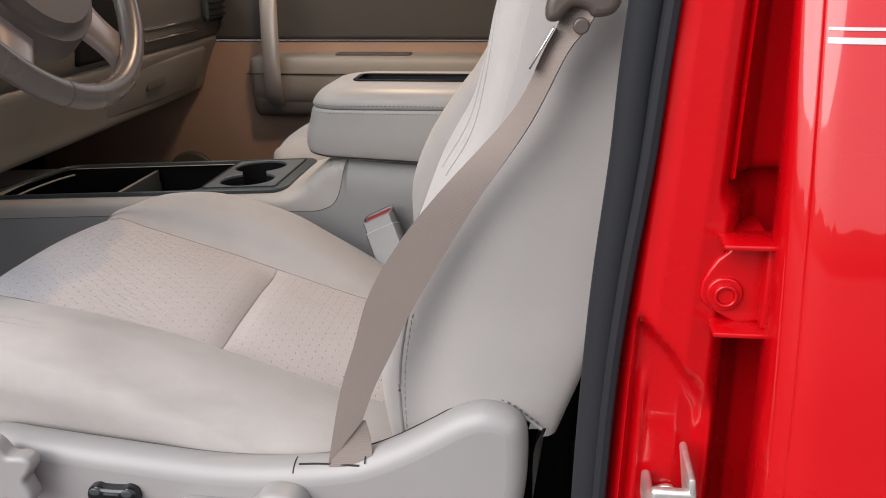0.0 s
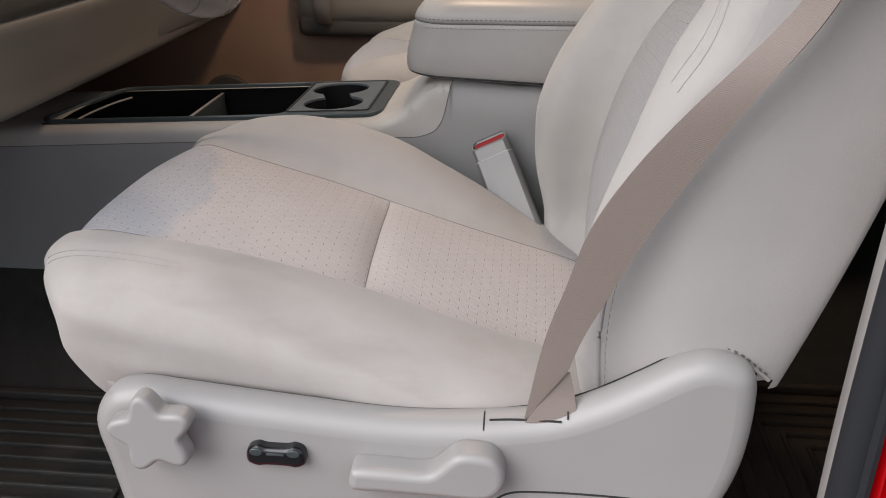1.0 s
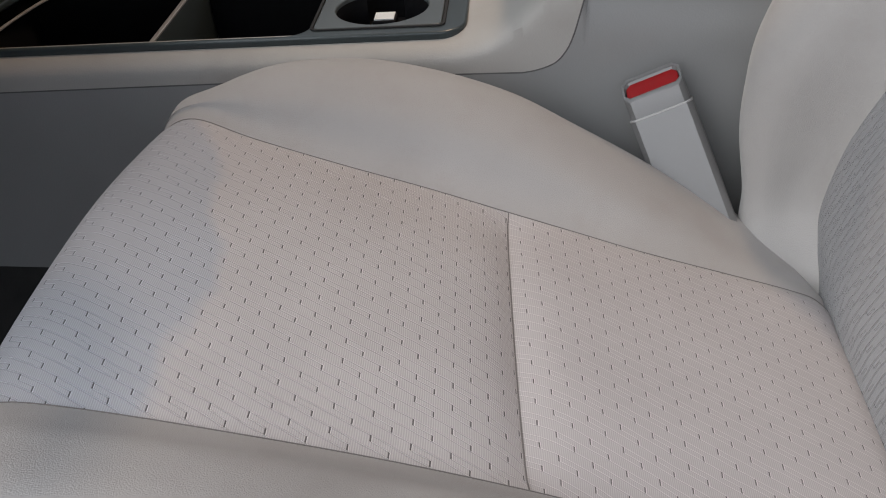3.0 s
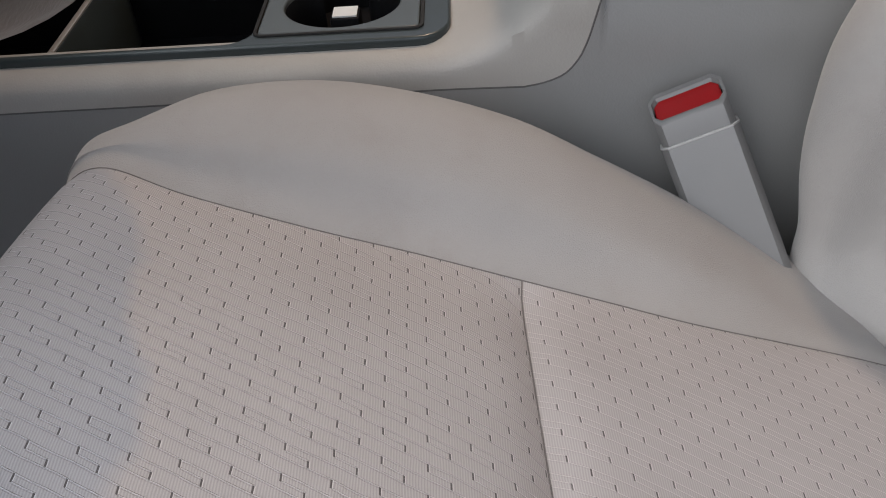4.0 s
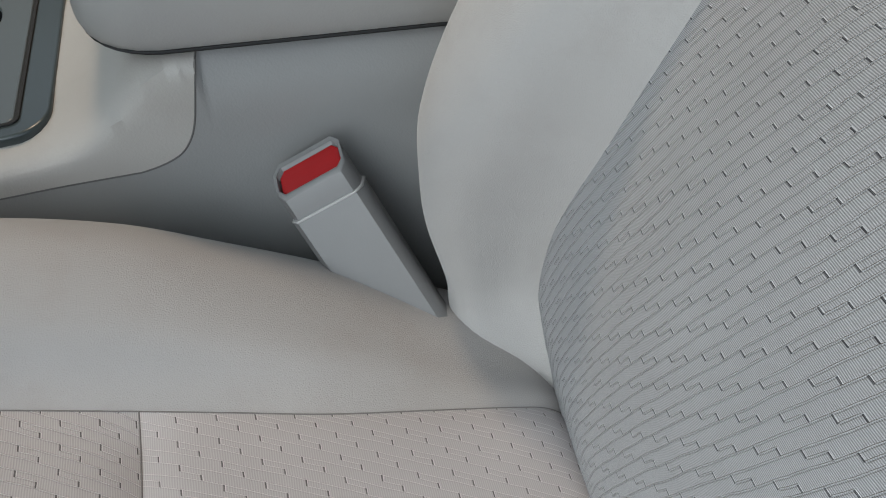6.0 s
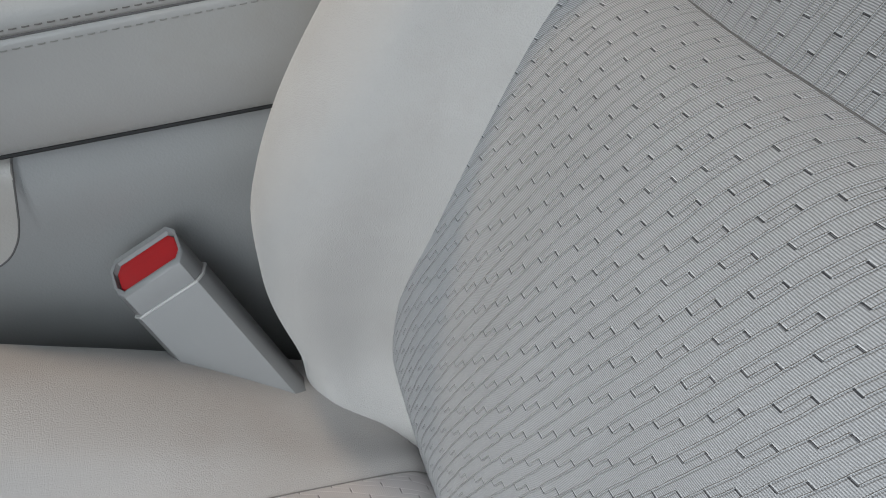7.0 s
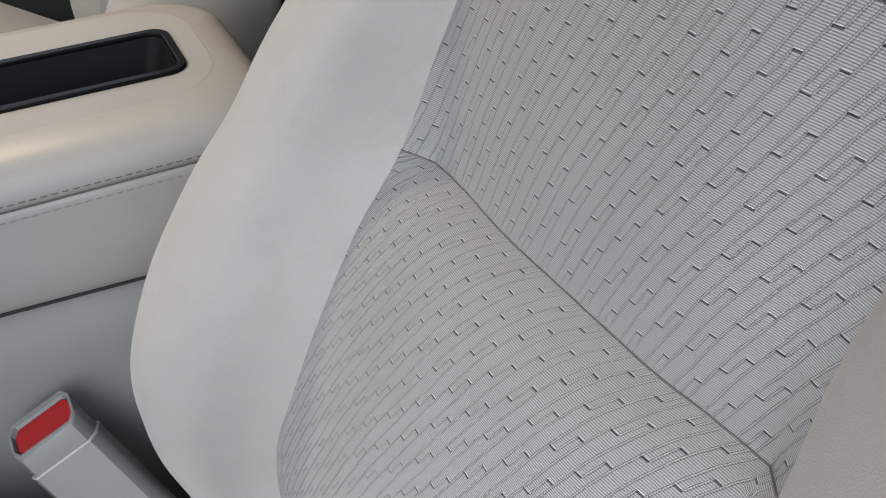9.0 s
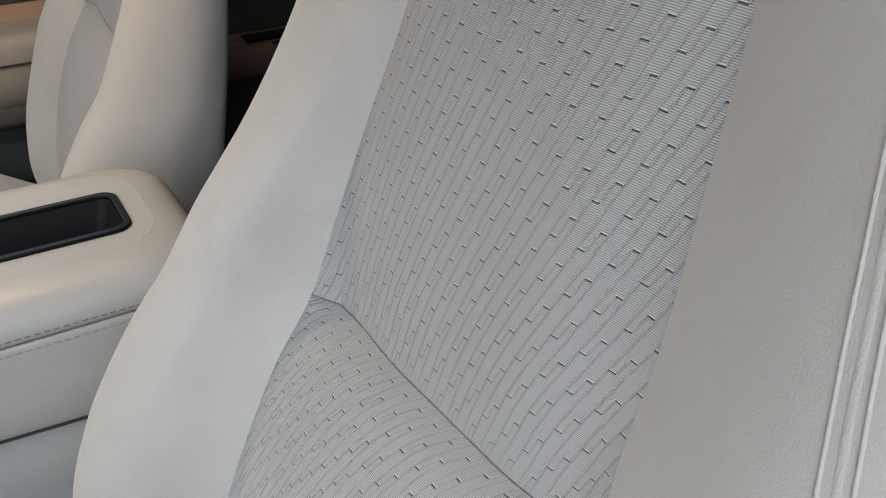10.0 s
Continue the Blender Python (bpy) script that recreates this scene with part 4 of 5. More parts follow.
c_x = sorted(set(np.round(np.concatenate([np.linspace(-0.80, -0.52, 8), np.linspace(-0.52, -0.057, 14), np.arange(-0.057, 0.067, 0.002), np.linspace(0.067, 0.33, 12)]), 4)))
low_rows, top_rows = [], []
for x in c_x:
    t = float(np.mean([console_top(x + e) for e in np.linspace(-0.009, 0.009, 7)]))
    edge = catmull([(x, y, z) for y, z in ((0.283, 0.165), (0.284, 0.24), (0.286, 0.33), (0.290, t - 0.028), (0.296, t - 0.008), (0.3265, t), (0.42, t + 0.001),
                                           (0.502, t), (0.538, t - 0.008), (0.550, t - 0.028), (0.554, 0.33), (0.556, 0.165))], 8)
    joint_z = min(gap_z(x), t - 0.003)
    cut = next(i for i in range(len(edge)) if edge[i, 2] > joint_z)
    f = (joint_z - edge[cut - 1, 2]) / (edge[cut, 2] - edge[cut - 1, 2])
    joint = edge[cut - 1] + f * (edge[cut] - edge[cut - 1])
    low_rows.append(evenly(np.concatenate([edge[:cut], [joint]]), 12))
    top_rows.append(np.concatenate([evenly(np.concatenate([[joint], edge[cut:41]]), 9), evenly(edge[40:57], 5)[1:], evenly(edge[56:], 17)[1:]]))
body = part("console_body", skin(np.array(top_rows), skip=lambda i, j: -0.5205 < c_x[i] < -0.058 and 8 <= j < 12), M_VINYL, console, "beige vinyl cover of the console")
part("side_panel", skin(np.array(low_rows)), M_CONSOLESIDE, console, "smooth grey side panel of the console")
part("console_back", box(0.326, 0.334, 0.284, 0.555, 0.04, 0.462, 0.003), M_VINYL, console)
part("panel_gap", tube(np.array([r[-1] for r in low_rows if r[0][0] < 0.0612]) + np.array([0, 0.0002, 0]), 0.0007, 6, 1), M_THREADDARK, body)
part("console_skirt", box(-0.80, 0.33, 0.290, 0.55, 0.03, 0.170, 0.004), M_CARPET, console, "dark carpeted foot of the console")

# black tray let into the console: rim, bins, divider, cup holder plate
slope = math.atan2(console_top(-0.05) - console_top(-0.52), 0.47)
TRAY = Matrix.Translation((-0.285, 0.4135, console_top(-0.285) + 0.004)) @ Matrix.Rotation(-slope, 4, "Y")


def in_tray(loops, depth, bevel, lift=0.0, res=2):
    return placed(slab(loops, depth, bevel, res), TRAY @ Matrix.Translation((0, 0, lift)))


def rounded(x0, x1, y0, y1, r, n=5):
    out = []
    for cx, cy, a in ((x1 - r, y1 - r, 0), (x0 + r, y1 - r, 90), (x0 + r, y0 + r, 180), (x1 - r, y0 + r, 270)):
        out += [(cx + r * math.cos(radians(a + 90 * i / n)), cy + r * math.sin(radians(a + 90 * i / n))) for i in range(n + 1)]
    return out


tray_out = rounded(-0.262, 0.245, -0.104, 0.104, 0.024, 6)
tray_out = [(x + max(0.0, (y + 0.02) * 0.32) * max(0, min(1, -x / 0.2)), y) for x, y in tray_out]
tray_hole = rounded(-0.253, 0.104, -0.0985, 0.0985, 0.020, 5)
tray_hole = [(x + max(0.0, (y + 0.02) * 0.32) * max(0, min(1, -x / 0.2)), y) for x, y in tray_hole]
plate_hole = rounded(0.107, 0.224, -0.0905, 0.0905, 0.006)
tray = part("tray_rim", in_tray([tray_out, tray_hole, plate_hole], 0.008, 0.0022, 0.001), M_BEZEL, console, "satin black tray surround")
wall = bmesh.new()
for lo, hi in (((-0.255, -0.1005), (0.105, 0.1005)),):
    box(lo[0], hi[0], lo[1], hi[1], -0.095, -0.090, bm=wall)
    box(lo[0], hi[0], lo[1] - 0.003, lo[1], -0.095, -0.005, bm=wall)
    box(lo[0], hi[0], hi[1], hi[1] + 0.003, -0.095, -0.005, bm=wall)
    box(lo[0] - 0.003, lo[0], lo[1], hi[1], -0.095, -0.005, bm=wall)
    box(hi[0], hi[0] + 0.003, lo[1], hi[1], -0.095, -0.005, bm=wall)
bmesh.ops.transform(wall, matrix=TRAY, verts=wall.verts)
part("bin", wall, M_BIN, tray, "deep black bin", smooth=False)
div = bmesh.new()
box(-0.053, -0.047, -0.097, 0.093, -0.088, -0.012, 0.0015, bm=div)
bmesh.ops.transform(div, matrix=TRAY, verts=div.verts)
part("divider", div, M_BEZEL, tray)
edge = bmesh.new()
box(-0.0525, -0.0475, -0.096, 0.092, -0.0125, -0.0105, 0.0007, bm=edge)
bmesh.ops.transform(edge, matrix=TRAY, verts=edge.verts)
part("divider_edge", edge, M_SILVER, tray, "bright edge of the divider")
le = tube([(-0.222, -0.080, -0.010), (-0.218, -0.03, -0.009), (-0.208, 0.03, -0.009), (-0.196, 0.070, -0.010)], 0.0016, 8, 5)
bmesh.ops.transform(le, matrix=TRAY, verts=le.verts)
part("front_edge", le, M_SILVER, tray, "bright curved edge of the front bin")
for sx in (0.02, 0.052):
    st = box(sx - 0.003, sx + 0.003, -0.088, -0.086, -0.055, -0.047)
    bmesh.ops.transform(st, matrix=TRAY, verts=st.verts)
    part("socket_mark", st, M_LABEL, tray)

cups = [(0.165, -0.044), (0.158, 0.045)]
# the two wells run into one another through a short neck
ca, cb = cups
joined = []
for i in range(40):
    a = radians(118 + 304 * i / 39)
    joined.append((ca[0] + 0.0430 * math.cos(a), ca[1] + 0.0400 * math.sin(a)))
for i in range(40):
    a = radians(-62 + 304 * i / 39)
    joined.append((cb[0] + 0.0430 * math.cos(a), cb[1] + 0.0400 * math.sin(a)))
plate = part("cup_plate", in_tray([rounded(0.108, 0.223, -0.0895, 0.0895, 0.005), joined], 0.006, 0.0015, 0.0022), M_PLATE, console, "grey plastic cup holder plate")
part("plate_gap", in_tray([rounded(0.105, 0.2262, -0.0922, 0.0922, 0.007), rounded(0.1075, 0.2235, -0.0900, 0.0900, 0.005)], 0.003, 0.0004, 0.0025), M_DARKGAP, plate)
well = bmesh.new()
ring_a = [well.verts.new((x, y, -0.002)) for x, y in joined]
ring_b = [well.verts.new((x * 0.97 + 0.16 * 0.03, y * 0.95, -0.060)) for x, y in joined]
for i in range(len(joined)):
    j = (i + 1) % len(joined)
    well.faces.new((ring_a[j], ring_a[i], ring_b[i], ring_b[j]))
well.faces.new(ring_b)
bmesh.ops.transform(well, matrix=TRAY, verts=well.verts)
part("cup_well", well, M_BIN, plate, "black cup well")
fin = box(0.150, 0.173, -0.025, -0.004, -0.060, -0.020, 0.002)
bmesh.ops.transform(fin, matrix=TRAY, verts=fin.verts)
part("rubber_insert", fin, M_BIN, plate)
lab = box(0.152, 0.171, -0.023, -0.006, -0.0201, -0.0188)
bmesh.ops.transform(lab, matrix=TRAY, verts=lab.verts)
part("label_sticker", lab, M_LABEL, plate, "small white label in the cup well")

# padded armrest lid
lid_x0, lid_x1, lid_y0, lid_y1 = -0.008, 0.322, 0.2845, 0.494
lid_rows = []
lid_lift = lambda x: float(np.interp(x, [-0.02, 0.05, 0.09, 0.14, 0.2], [0.016, 0.0105, 0.0065, 0.0015, 0.0]))  # the underside rises to the front
for z, inset in ((0.464, 0.020), (0.462, 0.008), (0.470, 0.002), (0.495, -0.001), (0.524, 0.0), (0.5420, 0.001), (0.5455, 0.0032), (0.5490, 0.001), (0.557, 0.0025), (0.566, 0.008), (0.572, 0.016), (0.5755, 0.026), (0.577, 0.034)):
    lean = (z - 0.462) * 0.16
    loop = rounded(lid_x0 + inset + lean, lid_x1 - inset - 0.0, lid_y0 + inset, lid_y1 - inset, 0.045, 6)
    lid_rows.append([(x, y, z + lid_lift(x) * min(1.0, max(0.0, (0.53 - z) / 0.05))) for x, y in loop])
L = np.array([np.concatenate([np.array(r), np.array(r)[:1]]) for r in lid_rows])
LG = np.swapaxes(np.array([catmull(L[:, j], 3) for j in range(L.shape[1])]), 0, 1)
lid = part("armrest_lid", skin(LG), M_LID, console, "padded beige armrest lid", angle=60)
top_out = [(x, y) for x, y, z in lid_rows[-1]]
part("lid_top", placed(slab([top_out, rounded(0.064, 0.268, 0.350, 0.416, 0.013, 5)], 0.004, 0.0003), Matrix.Translation((0, 0, 0.5771))), M_LID, lid)
part("lid_tray_rim", placed(slab([rounded(0.061, 0.271, 0.347, 0.419, 0.014, 5), rounded(0.067, 0.265, 0.354, 0.412, 0.010, 5)], 0.004, 0.0012), Matrix.Translation((0, 0, 0.5795))), M_RIMBLACK, lid, "gloss black tray in the lid")
pan = bmesh.new()
pa = [pan.verts.new((x, y, 0.5765)) for x, y in rounded(0.067, 0.265, 0.354, 0.412, 0.010, 5)]
pb = [pan.verts.new((x, y, 0.552)) for x, y in rounded(0.074, 0.256, 0.361, 0.405, 0.010, 5)]
for i in range(len(pa)):
    j = (i + 1) % len(pa)
    pan.faces.new((pa[j], pa[i], pb[i], pb[j]))
pan.faces.new(pb)
part("lid_tray", pan, M_BIN, lid)
for z_at, mat in ((0.5400, M_LIDTHREAD), (0.5510, M_THREADDARK)):
    loop = np.array([(x, y, z_at) for x, y in rounded(lid_x0 + 0.001 + (z_at - 0.462) * 0.16, lid_x1 - 0.001, lid_y0 + 0.0005, lid_y1 - 0.001, 0.045, 8)])
    loop = loop[9:30]
    nrm = np.array([(0, -1.0, 0)] * len(loop))
    part("stitching", stitches(loop, nrm, 0.0038, 0.0024, 0.00042), mat, lid)
fold_loop = [(x, y, 0.5455) for x, y in rounded(lid_x0 + 0.0035 + 0.0134, lid_x1 - 0.0035, lid_y0 + 0.0032, lid_y1 - 0.0035, 0.045, 8)]
part("fold_line", tube(fold_loop, 0.0009, 6, 1, True), M_THREADDARK, lid)
# dark tube stands in for the shade in the crevice under the lid
under_loop = [(x, y, 0.4650 + lid_lift(x)) for x, y in rounded(lid_x0 + 0.006, lid_x1 - 0.004, lid_y0 + 0.0032, lid_y1 - 0.004, 0.045, 8)]
part("lid_gap", tube(under_loop, 0.0013, 6, 1, True), M_DARKGAP, lid)


# ---- red body side: pillar, seal, striker, rear door ----
def sweep(profile, zs, lean=lambda z: 0.0, n=4):
    """An upright surface over a smooth (x, y) profile."""
    rows = [[(x + lean(z), y, z) for x, y in profile] for z in zs]
    return skin(loft(rows, 3, n), flip=True)


b_pillar = thing("b_pillar", "glossy red painted door pillar with black seal", "pillar", (0.45, -0.34, 0.0), kind="structure")
# (height, x) of the seal's middle
SEAL = [(-0.10, 0.394), (0.20, 0.396), (0.36, 0.3985), (0.46, 0.402), (0.54, 0.4065), (0.63, 0.4145), (0.73, 0.4215), (1.0, 0.45), (1.27, 0.47)]
seal_x = lambda z: float(np.interp(z, [q[0] for q in SEAL], [q[1] for q in SEAL]))


def step(e):
    e = min(max(e, 0.0), 1.0)
    return e * e * (3 - 2 * e)


def pillar_y(u, z):
    """Depth of the pressed pillar face: a flat flange, a rolled ridge, a deep channel, and a sunk panel low down."""
    u0, u = u, u - 0.011 * step((0.612 - z) / 0.02) * step((u - 0.06) / 0.03)
    y = float(np.interp(u, [0.0, 0.012, 0.020, 0.036, 0.062, 0.072, 0.080, 0.090, 0.104, 0.14], [-0.315, -0.338, -0.3500, -0.3555, -0.3575, -0.3550, -0.344, -0.318, -0.302, -0.300]))
    if u0 > 0.08:
        y -= 0.016 * step((z - 0.612) / 0.006)
    fold = float(np.interp(z, [0.30, 0.40, 0.44, 0.465, 0.485, 0.505, 0.5163, 0.53], [0.082, 0.082, 0.080, 0.073, 0.058, 0.036, 0.022, 0.012]))
    y += 0.015 * step((fold - u) / 0.012) * step((u - 0.018) / 0.008) * step((0.535 - z) / 0.02)
    y -= 0.004 * step((0.038 - u) / 0.006) * step((u - 0.026) / 0.004) * step((0.47 - z) / 0.02)
    return y


zs_p = sorted(set([-0.1, 0.0, 0.1, 0.2, 0.28] + [round(0.30 + 0.006 * i, 3) for i in range(62)] + [0.70, 0.75, 0.85, 1.0, 1.27]))
us_p = [0.002 * i for i in range(71)]
left_x = lambda z: seal_x(z) + 0.004
G = np.array([[(left_x(z) + (u - 0.0) * (0.530 - left_x(z)) / 0.14, pillar_y(u, z), z) for u in us_p] for z in zs_p])
part("pillar_face", skin(G, flip=True), M_RED, b_pillar, angle=70)
part("pillar_core", box(0.50, 0.58, -0.292, -0.27, -0.1, 1.27, 0.004), M_RED, b_pillar)
part("weatherstrip", tube([(x - 0.0015, -0.346, z) for z, x in SEAL], 0.0120, 14, 6, flat=0.9, up=(0, 1, 0)), M_RUBBER, b_pillar, "black rubber door seal")
part("seal_lip", tube([(x + float(np.interp(z, [0.45, 0.70], [0.0065, 0.0135])), -0.353, z) for z, x in SEAL], 0.0058, 8, 6, up=(0, 1, 0)), M_RUBBER, b_pillar)
part("inner_trim", sweep([(0.460, -0.20), (0.424, -0.25), (0.4025, -0.30), (0.3935, -0.334), (0.404, -0.340)], [0.0, 0.2, 0.36, 0.54, 0.73, 1.27], lambda z: seal_x(z) - seal_x(0.54) + 0.005), M_PILLARTRIM, b_pillar, "light plastic pillar trim")
hinge_loop = [(0.4665, 0.535), (0.4675, 0.545), (0.472, 0.554), (0.477, 0.562), (0.484, 0.568), (0.487, 0.578), (0.509, 0.579), (0.510, 0.517), (0.492, 0.515), (0.480, 0.522), (0.469, 0.530)]
hinge = part("hinge_bracket", side_plate([hinge_loop], 0.055, -0.3590, 0.002), M_RED, b_pillar, "red painted door hinge bracket")
part("hinge_arm", box(0.476, 0.516, -0.380, -0.345, 0.5755, 0.5795, 0.0015), M_RED, hinge)
part("hinge_arm", box(0.474, 0.516, -0.380, -0.345, 0.5130, 0.5170, 0.0015), M_RED, hinge)
part("hinge_web", box(0.506, 0.512, -0.372, -0.345, 0.5170, 0.5755, 0.002), M_RED, hinge)


def circle(cx, cy, r, n=24):
    return [(cx + r * math.cos(2 * math.pi * i / n), cy + r * math.sin(2 * math.pi * i / n)) for i in range(n)]


part("washer", side_plate([circle(0.4830, 0.5375, 0.0125)], 0.006, -0.3620, 0.0016), M_RED, hinge)
part("bolt_head", side_plate([circle(0.4830, 0.5375, 0.0082), circle(0.4830, 0.5375, 0.0058)], 0.006, -0.3665, 0.001), M_RED, hinge)
part("bolt_core", side_plate([circle(0.4830, 0.5375, 0.006)], 0.004, -0.3640, 0.0008), M_RED, hinge)
striker = thing("door_striker", "zinc-plated steel door striker on the red pillar", "striker", (0.45, -0.355, 0.385))
part("striker_plate", side_plate([outline([(0.4445, 0.352), (0.4445, 0.366), (0.452, 0.372), (0.4615, 0.372), (0.4655, 0.362), (0.4655, 0.352)], 2)], 0.005, -0.3480, 0.0015), M_STEEL, striker)
part("striker_wing", box(0.466, 0.4715, -0.400, -0.348, 0.362, 0.414, 0.0025, turn=Matrix.Rotation(radians(-7), 4, "Y")), M_STEEL, striker)
part("striker_bar", box(0.4385, 0.469, -0.400, -0.3920, 0.3840, 0.4030, 0.0034, 3), M_STEEL, striker)
part("striker_leg", box(0.4370, 0.4440, -0.400, -0.345, 0.3640, 0.3860, 0.0030, 3), M_STEEL, striker)
part("striker_rivet", side_plate([circle(0.456, 0.3935, 0.0035)], 0.004, -0.4015, 0.001), M_STEEL, striker)

rear_door = thing("rear_door", "closed glossy red rear door with white pinstripes", "door", (0.9, -0.44, 0.0))
door_prof = [(0.560, -0.345), (0.524, -0.352), (0.5115, -0.362), (0.5085, -0.378), (0.5090, -0.396), (0.5120, -0.4080), (0.5180, -0.4150), (0.5215, -0.4170), (0.5245, -0.4205), (0.545, -0.4265), (0.62, -0.432), (0.9, -0.442), (1.5, -0.450)]
tumble = lambda z: float(np.interp(z, [-0.12, 0.2, 0.40, 0.50, 0.60, 0.70, 0.80, 0.86], [0.012, -0.006, -0.004, 0.006, 0.022, 0.042, 0.064, 0.078]))
skin_at = lambda x, y, z: (x + 0.004 * (z - 0.54), y + tumble(z) * min(1.0, (-0.335 - y) / 0.08), z)
part("door_skin", skin(loft([[skin_at(x, y, z) for x, y in door_prof] for z in (-0.12, 0.0, 0.2, 0.32, 0.40, 0.45, 0.50, 0.55, 0.60, 0.65, 0.70, 0.75, 0.80, 0.85)], 3, 4), flip=True), M_REDDOOR, rear_door)
part("inner_panel", box(0.56, 1.5, -0.345, -0.325, 0.0, 0.84, 0.01), M_DOORUP, rear_door)
for z, h in ((0.7170, 0.0019), (0.7102, 0.0037)):
    st = [[tuple(Vector(skin_at(x, y, zz)) - Vector((0, 0.0008, 0))) for x, y in ((0.5240, -0.4207), (0.545, -0.4265), (0.62, -0.432), (0.9, -0.442), (1.5, -0.450))] for zz in (z - h / 2, z + h / 2)]
    part("pinstripe", skin(loft(st, 1, 4), flip=True), M_WHITE, rear_door, "thin white pinstripe")

# ---- dashboard and wheel ----
dash = thing("dashboard", "grey-beige dashboard with darker upper half", "dashboard", (-0.6, 0.42, 0.4))


def along_y(profile, ys, n=4, bow=lambda y: 0.0):
    return skin(loft([[(x + bow(y), y, z) for x, z in profile] for y in ys], 3, n), flip=True)


dash_bow = lambda y: -0.02 * ((y - 0.42) / 0.78) ** 2
ys = [-0.37, -0.2, 0.0, 0.2, 0.42, 0.65, 0.9, 1.1, 1.19]
part("lower_panel", along_y([(-0.95, 0.50), (-0.62, 0.452), (-0.535, 0.436), (-0.512, 0.432), (-0.498, 0.440), (-0.488, 0.470), (-0.468, 0.520), (-0.452, 0.556), (-0.456, 0.566)], ys, 4, dash_bow), M_DASHLOW, dash, "grey-beige lower dash panel")
part("upper_panel", along_y([(-0.462, 0.562), (-0.447, 0.572), (-0.440, 0.60), (-0.438, 0.66), (-0.450, 0.74), (-0.50, 0.80), (-0.60, 0.835), (-0.90, 0.86), (-1.2, 0.87)], ys, 4, dash_bow), M_DASHUP, dash, "dark upper dash panel")
for z in (0.594, 0.616):
    part("chrome_strip", box(-0.4475, -0.4385, 0.74, 1.05, z - 0.002, z + 0.002, 0.001), M_CHROME, dash, "thin chrome strip")
glove = part("glove_box_door", box(-0.505, -0.478, 0.64, 1.10, 0.452, 0.552, 0.008, 3, turn=Matrix.Rotation(radians(20), 4, "Y")), M_DASHLOW, dash)
part("glove_latch", box(-0.486, -0.474, 0.80, 0.885, 0.486, 0.506, 0.004), M_DASHUP, glove, "dark glove box latch")
vent = part("air_vent", box(-0.452, -0.436, 1.06, 1.17, 0.605, 0.70, 0.012, 3), M_BEZEL, dash, "dark slatted air vent")
for i in range(6):
    z = 0.618 + i * 0.014
    part("vent_slat", box(-0.437, -0.430, 1.07, 1.16, z - 0.002, z + 0.002, 0.0008), M_BLACKGLOSS, vent)
part("stack_face", box(-0.452, -0.4335, 0.47, 0.645, 0.578, 0.79, 0.01, 3), M_BIN, dash, "dark control panel of the dash")
part("key_ring", tube([(-0.428, 0.562 + 0.009 * math.cos(q * 0.7854), 0.629 + 0.011 * math.sin(q * 0.7854)) for q in range(8)], 0.0022, 8, 3, True), M_CHROME, dash)
part("stack_panel", box(-0.90, -0.70, 0.27, 0.57, 0.33, 0.62, 0.02, 3), M_DASHUP, dash)

wheel = thing("steering_wheel", "light taupe leather steering wheel with silver spokes", "steering wheel", (-0.224, 0, 0.781))
W_TILT = radians(25)
WM = Matrix.Translation((-0.224, 0.0, 0.781)) @ Matrix(((0, math.sin(W_TILT), math.cos(W_TILT), 0), (1, 0, 0, 0), (0, -math.cos(W_TILT), math.sin(W_TILT), 0), (0, 0, 0, 1)))


def on_wheel(m):
    bmesh.ops.transform(m, matrix=WM, verts=m.verts)
    return m


rim_pts = [(0.187 * math.sin(2 * math.pi * i / 32), 0.187 * math.cos(2 * math.pi * i / 32), 0.0) for i in range(32)]
rim = part("rim", on_wheel(tube(rim_pts, 0.0145, 14, 3, True)), M_WHEEL, wheel)
for a in (-22, 62, 152, -152):
    r0 = Vector((0.187 * math.sin(radians(a)), 0.187 * math.cos(radians(a)), 0))
    t = Vector((math.cos(radians(a)), -math.sin(radians(a)), 0))
    seam_m = tube([r0 - t * 0.0012, r0, r0 + t * 0.0012], 0.0148, 16, 1)
    part("rim_seam", on_wheel(seam_m), M_THREADDARK, rim)
hub = bmesh.new()
bmesh.ops.create_cone(hub, cap_ends=True, segments=32, radius1=0.118, radius2=0.098, depth=0.05)
bmesh.ops.bevel(hub, geom=[e for e in hub.edges if len(e.link_faces) == 2 and e.calc_face_angle() > 0.6], offset=0.012, segments=3, affect="EDGES")
bmesh.ops.translate(hub, verts=hub.verts, vec=(0, 0, -0.012))
for v in hub.verts:
    v.co.y = v.co.y * 0.98 + 0.022
part("hub", on_wheel(hub), M_WHEELHUB, wheel, "dark plastic hub cover")
for a in (38, -38, 100, -100):
    d = Vector((math.sin(radians(a)), math.cos(radians(a)), 0))
    sp = []
    for s, w in ((0.05, 0.046), (0.10, 0.036), (0.15, 0.028), (0.182, 0.032)):
        c = d * s + Vector((0, 0, -0.012 + 0.05 * max(0, (s - 0.1)) * 0.15))
        t = Vector((d.y, -d.x, 0))
        sp.append([tuple(c - t * w + Vector((0, 0, -0.006))), tuple(c - t * w * 0.7 + Vector((0, 0, 0.004))), tuple(c + t * w * 0.7 + Vector((0, 0, 0.004))), tuple(c + t * w + Vector((0, 0, -0.006)))])
    me = skin(loft(sp, 3, 3))
    me.transform(WM)
    part("spoke", me, M_SPOKE, wheel, "satin silver spoke")
col = bmesh.new()
bmesh.ops.create_cone(col, cap_ends=True, segments=24, radius1=0.06, radius2=0.045, depth=0.26)
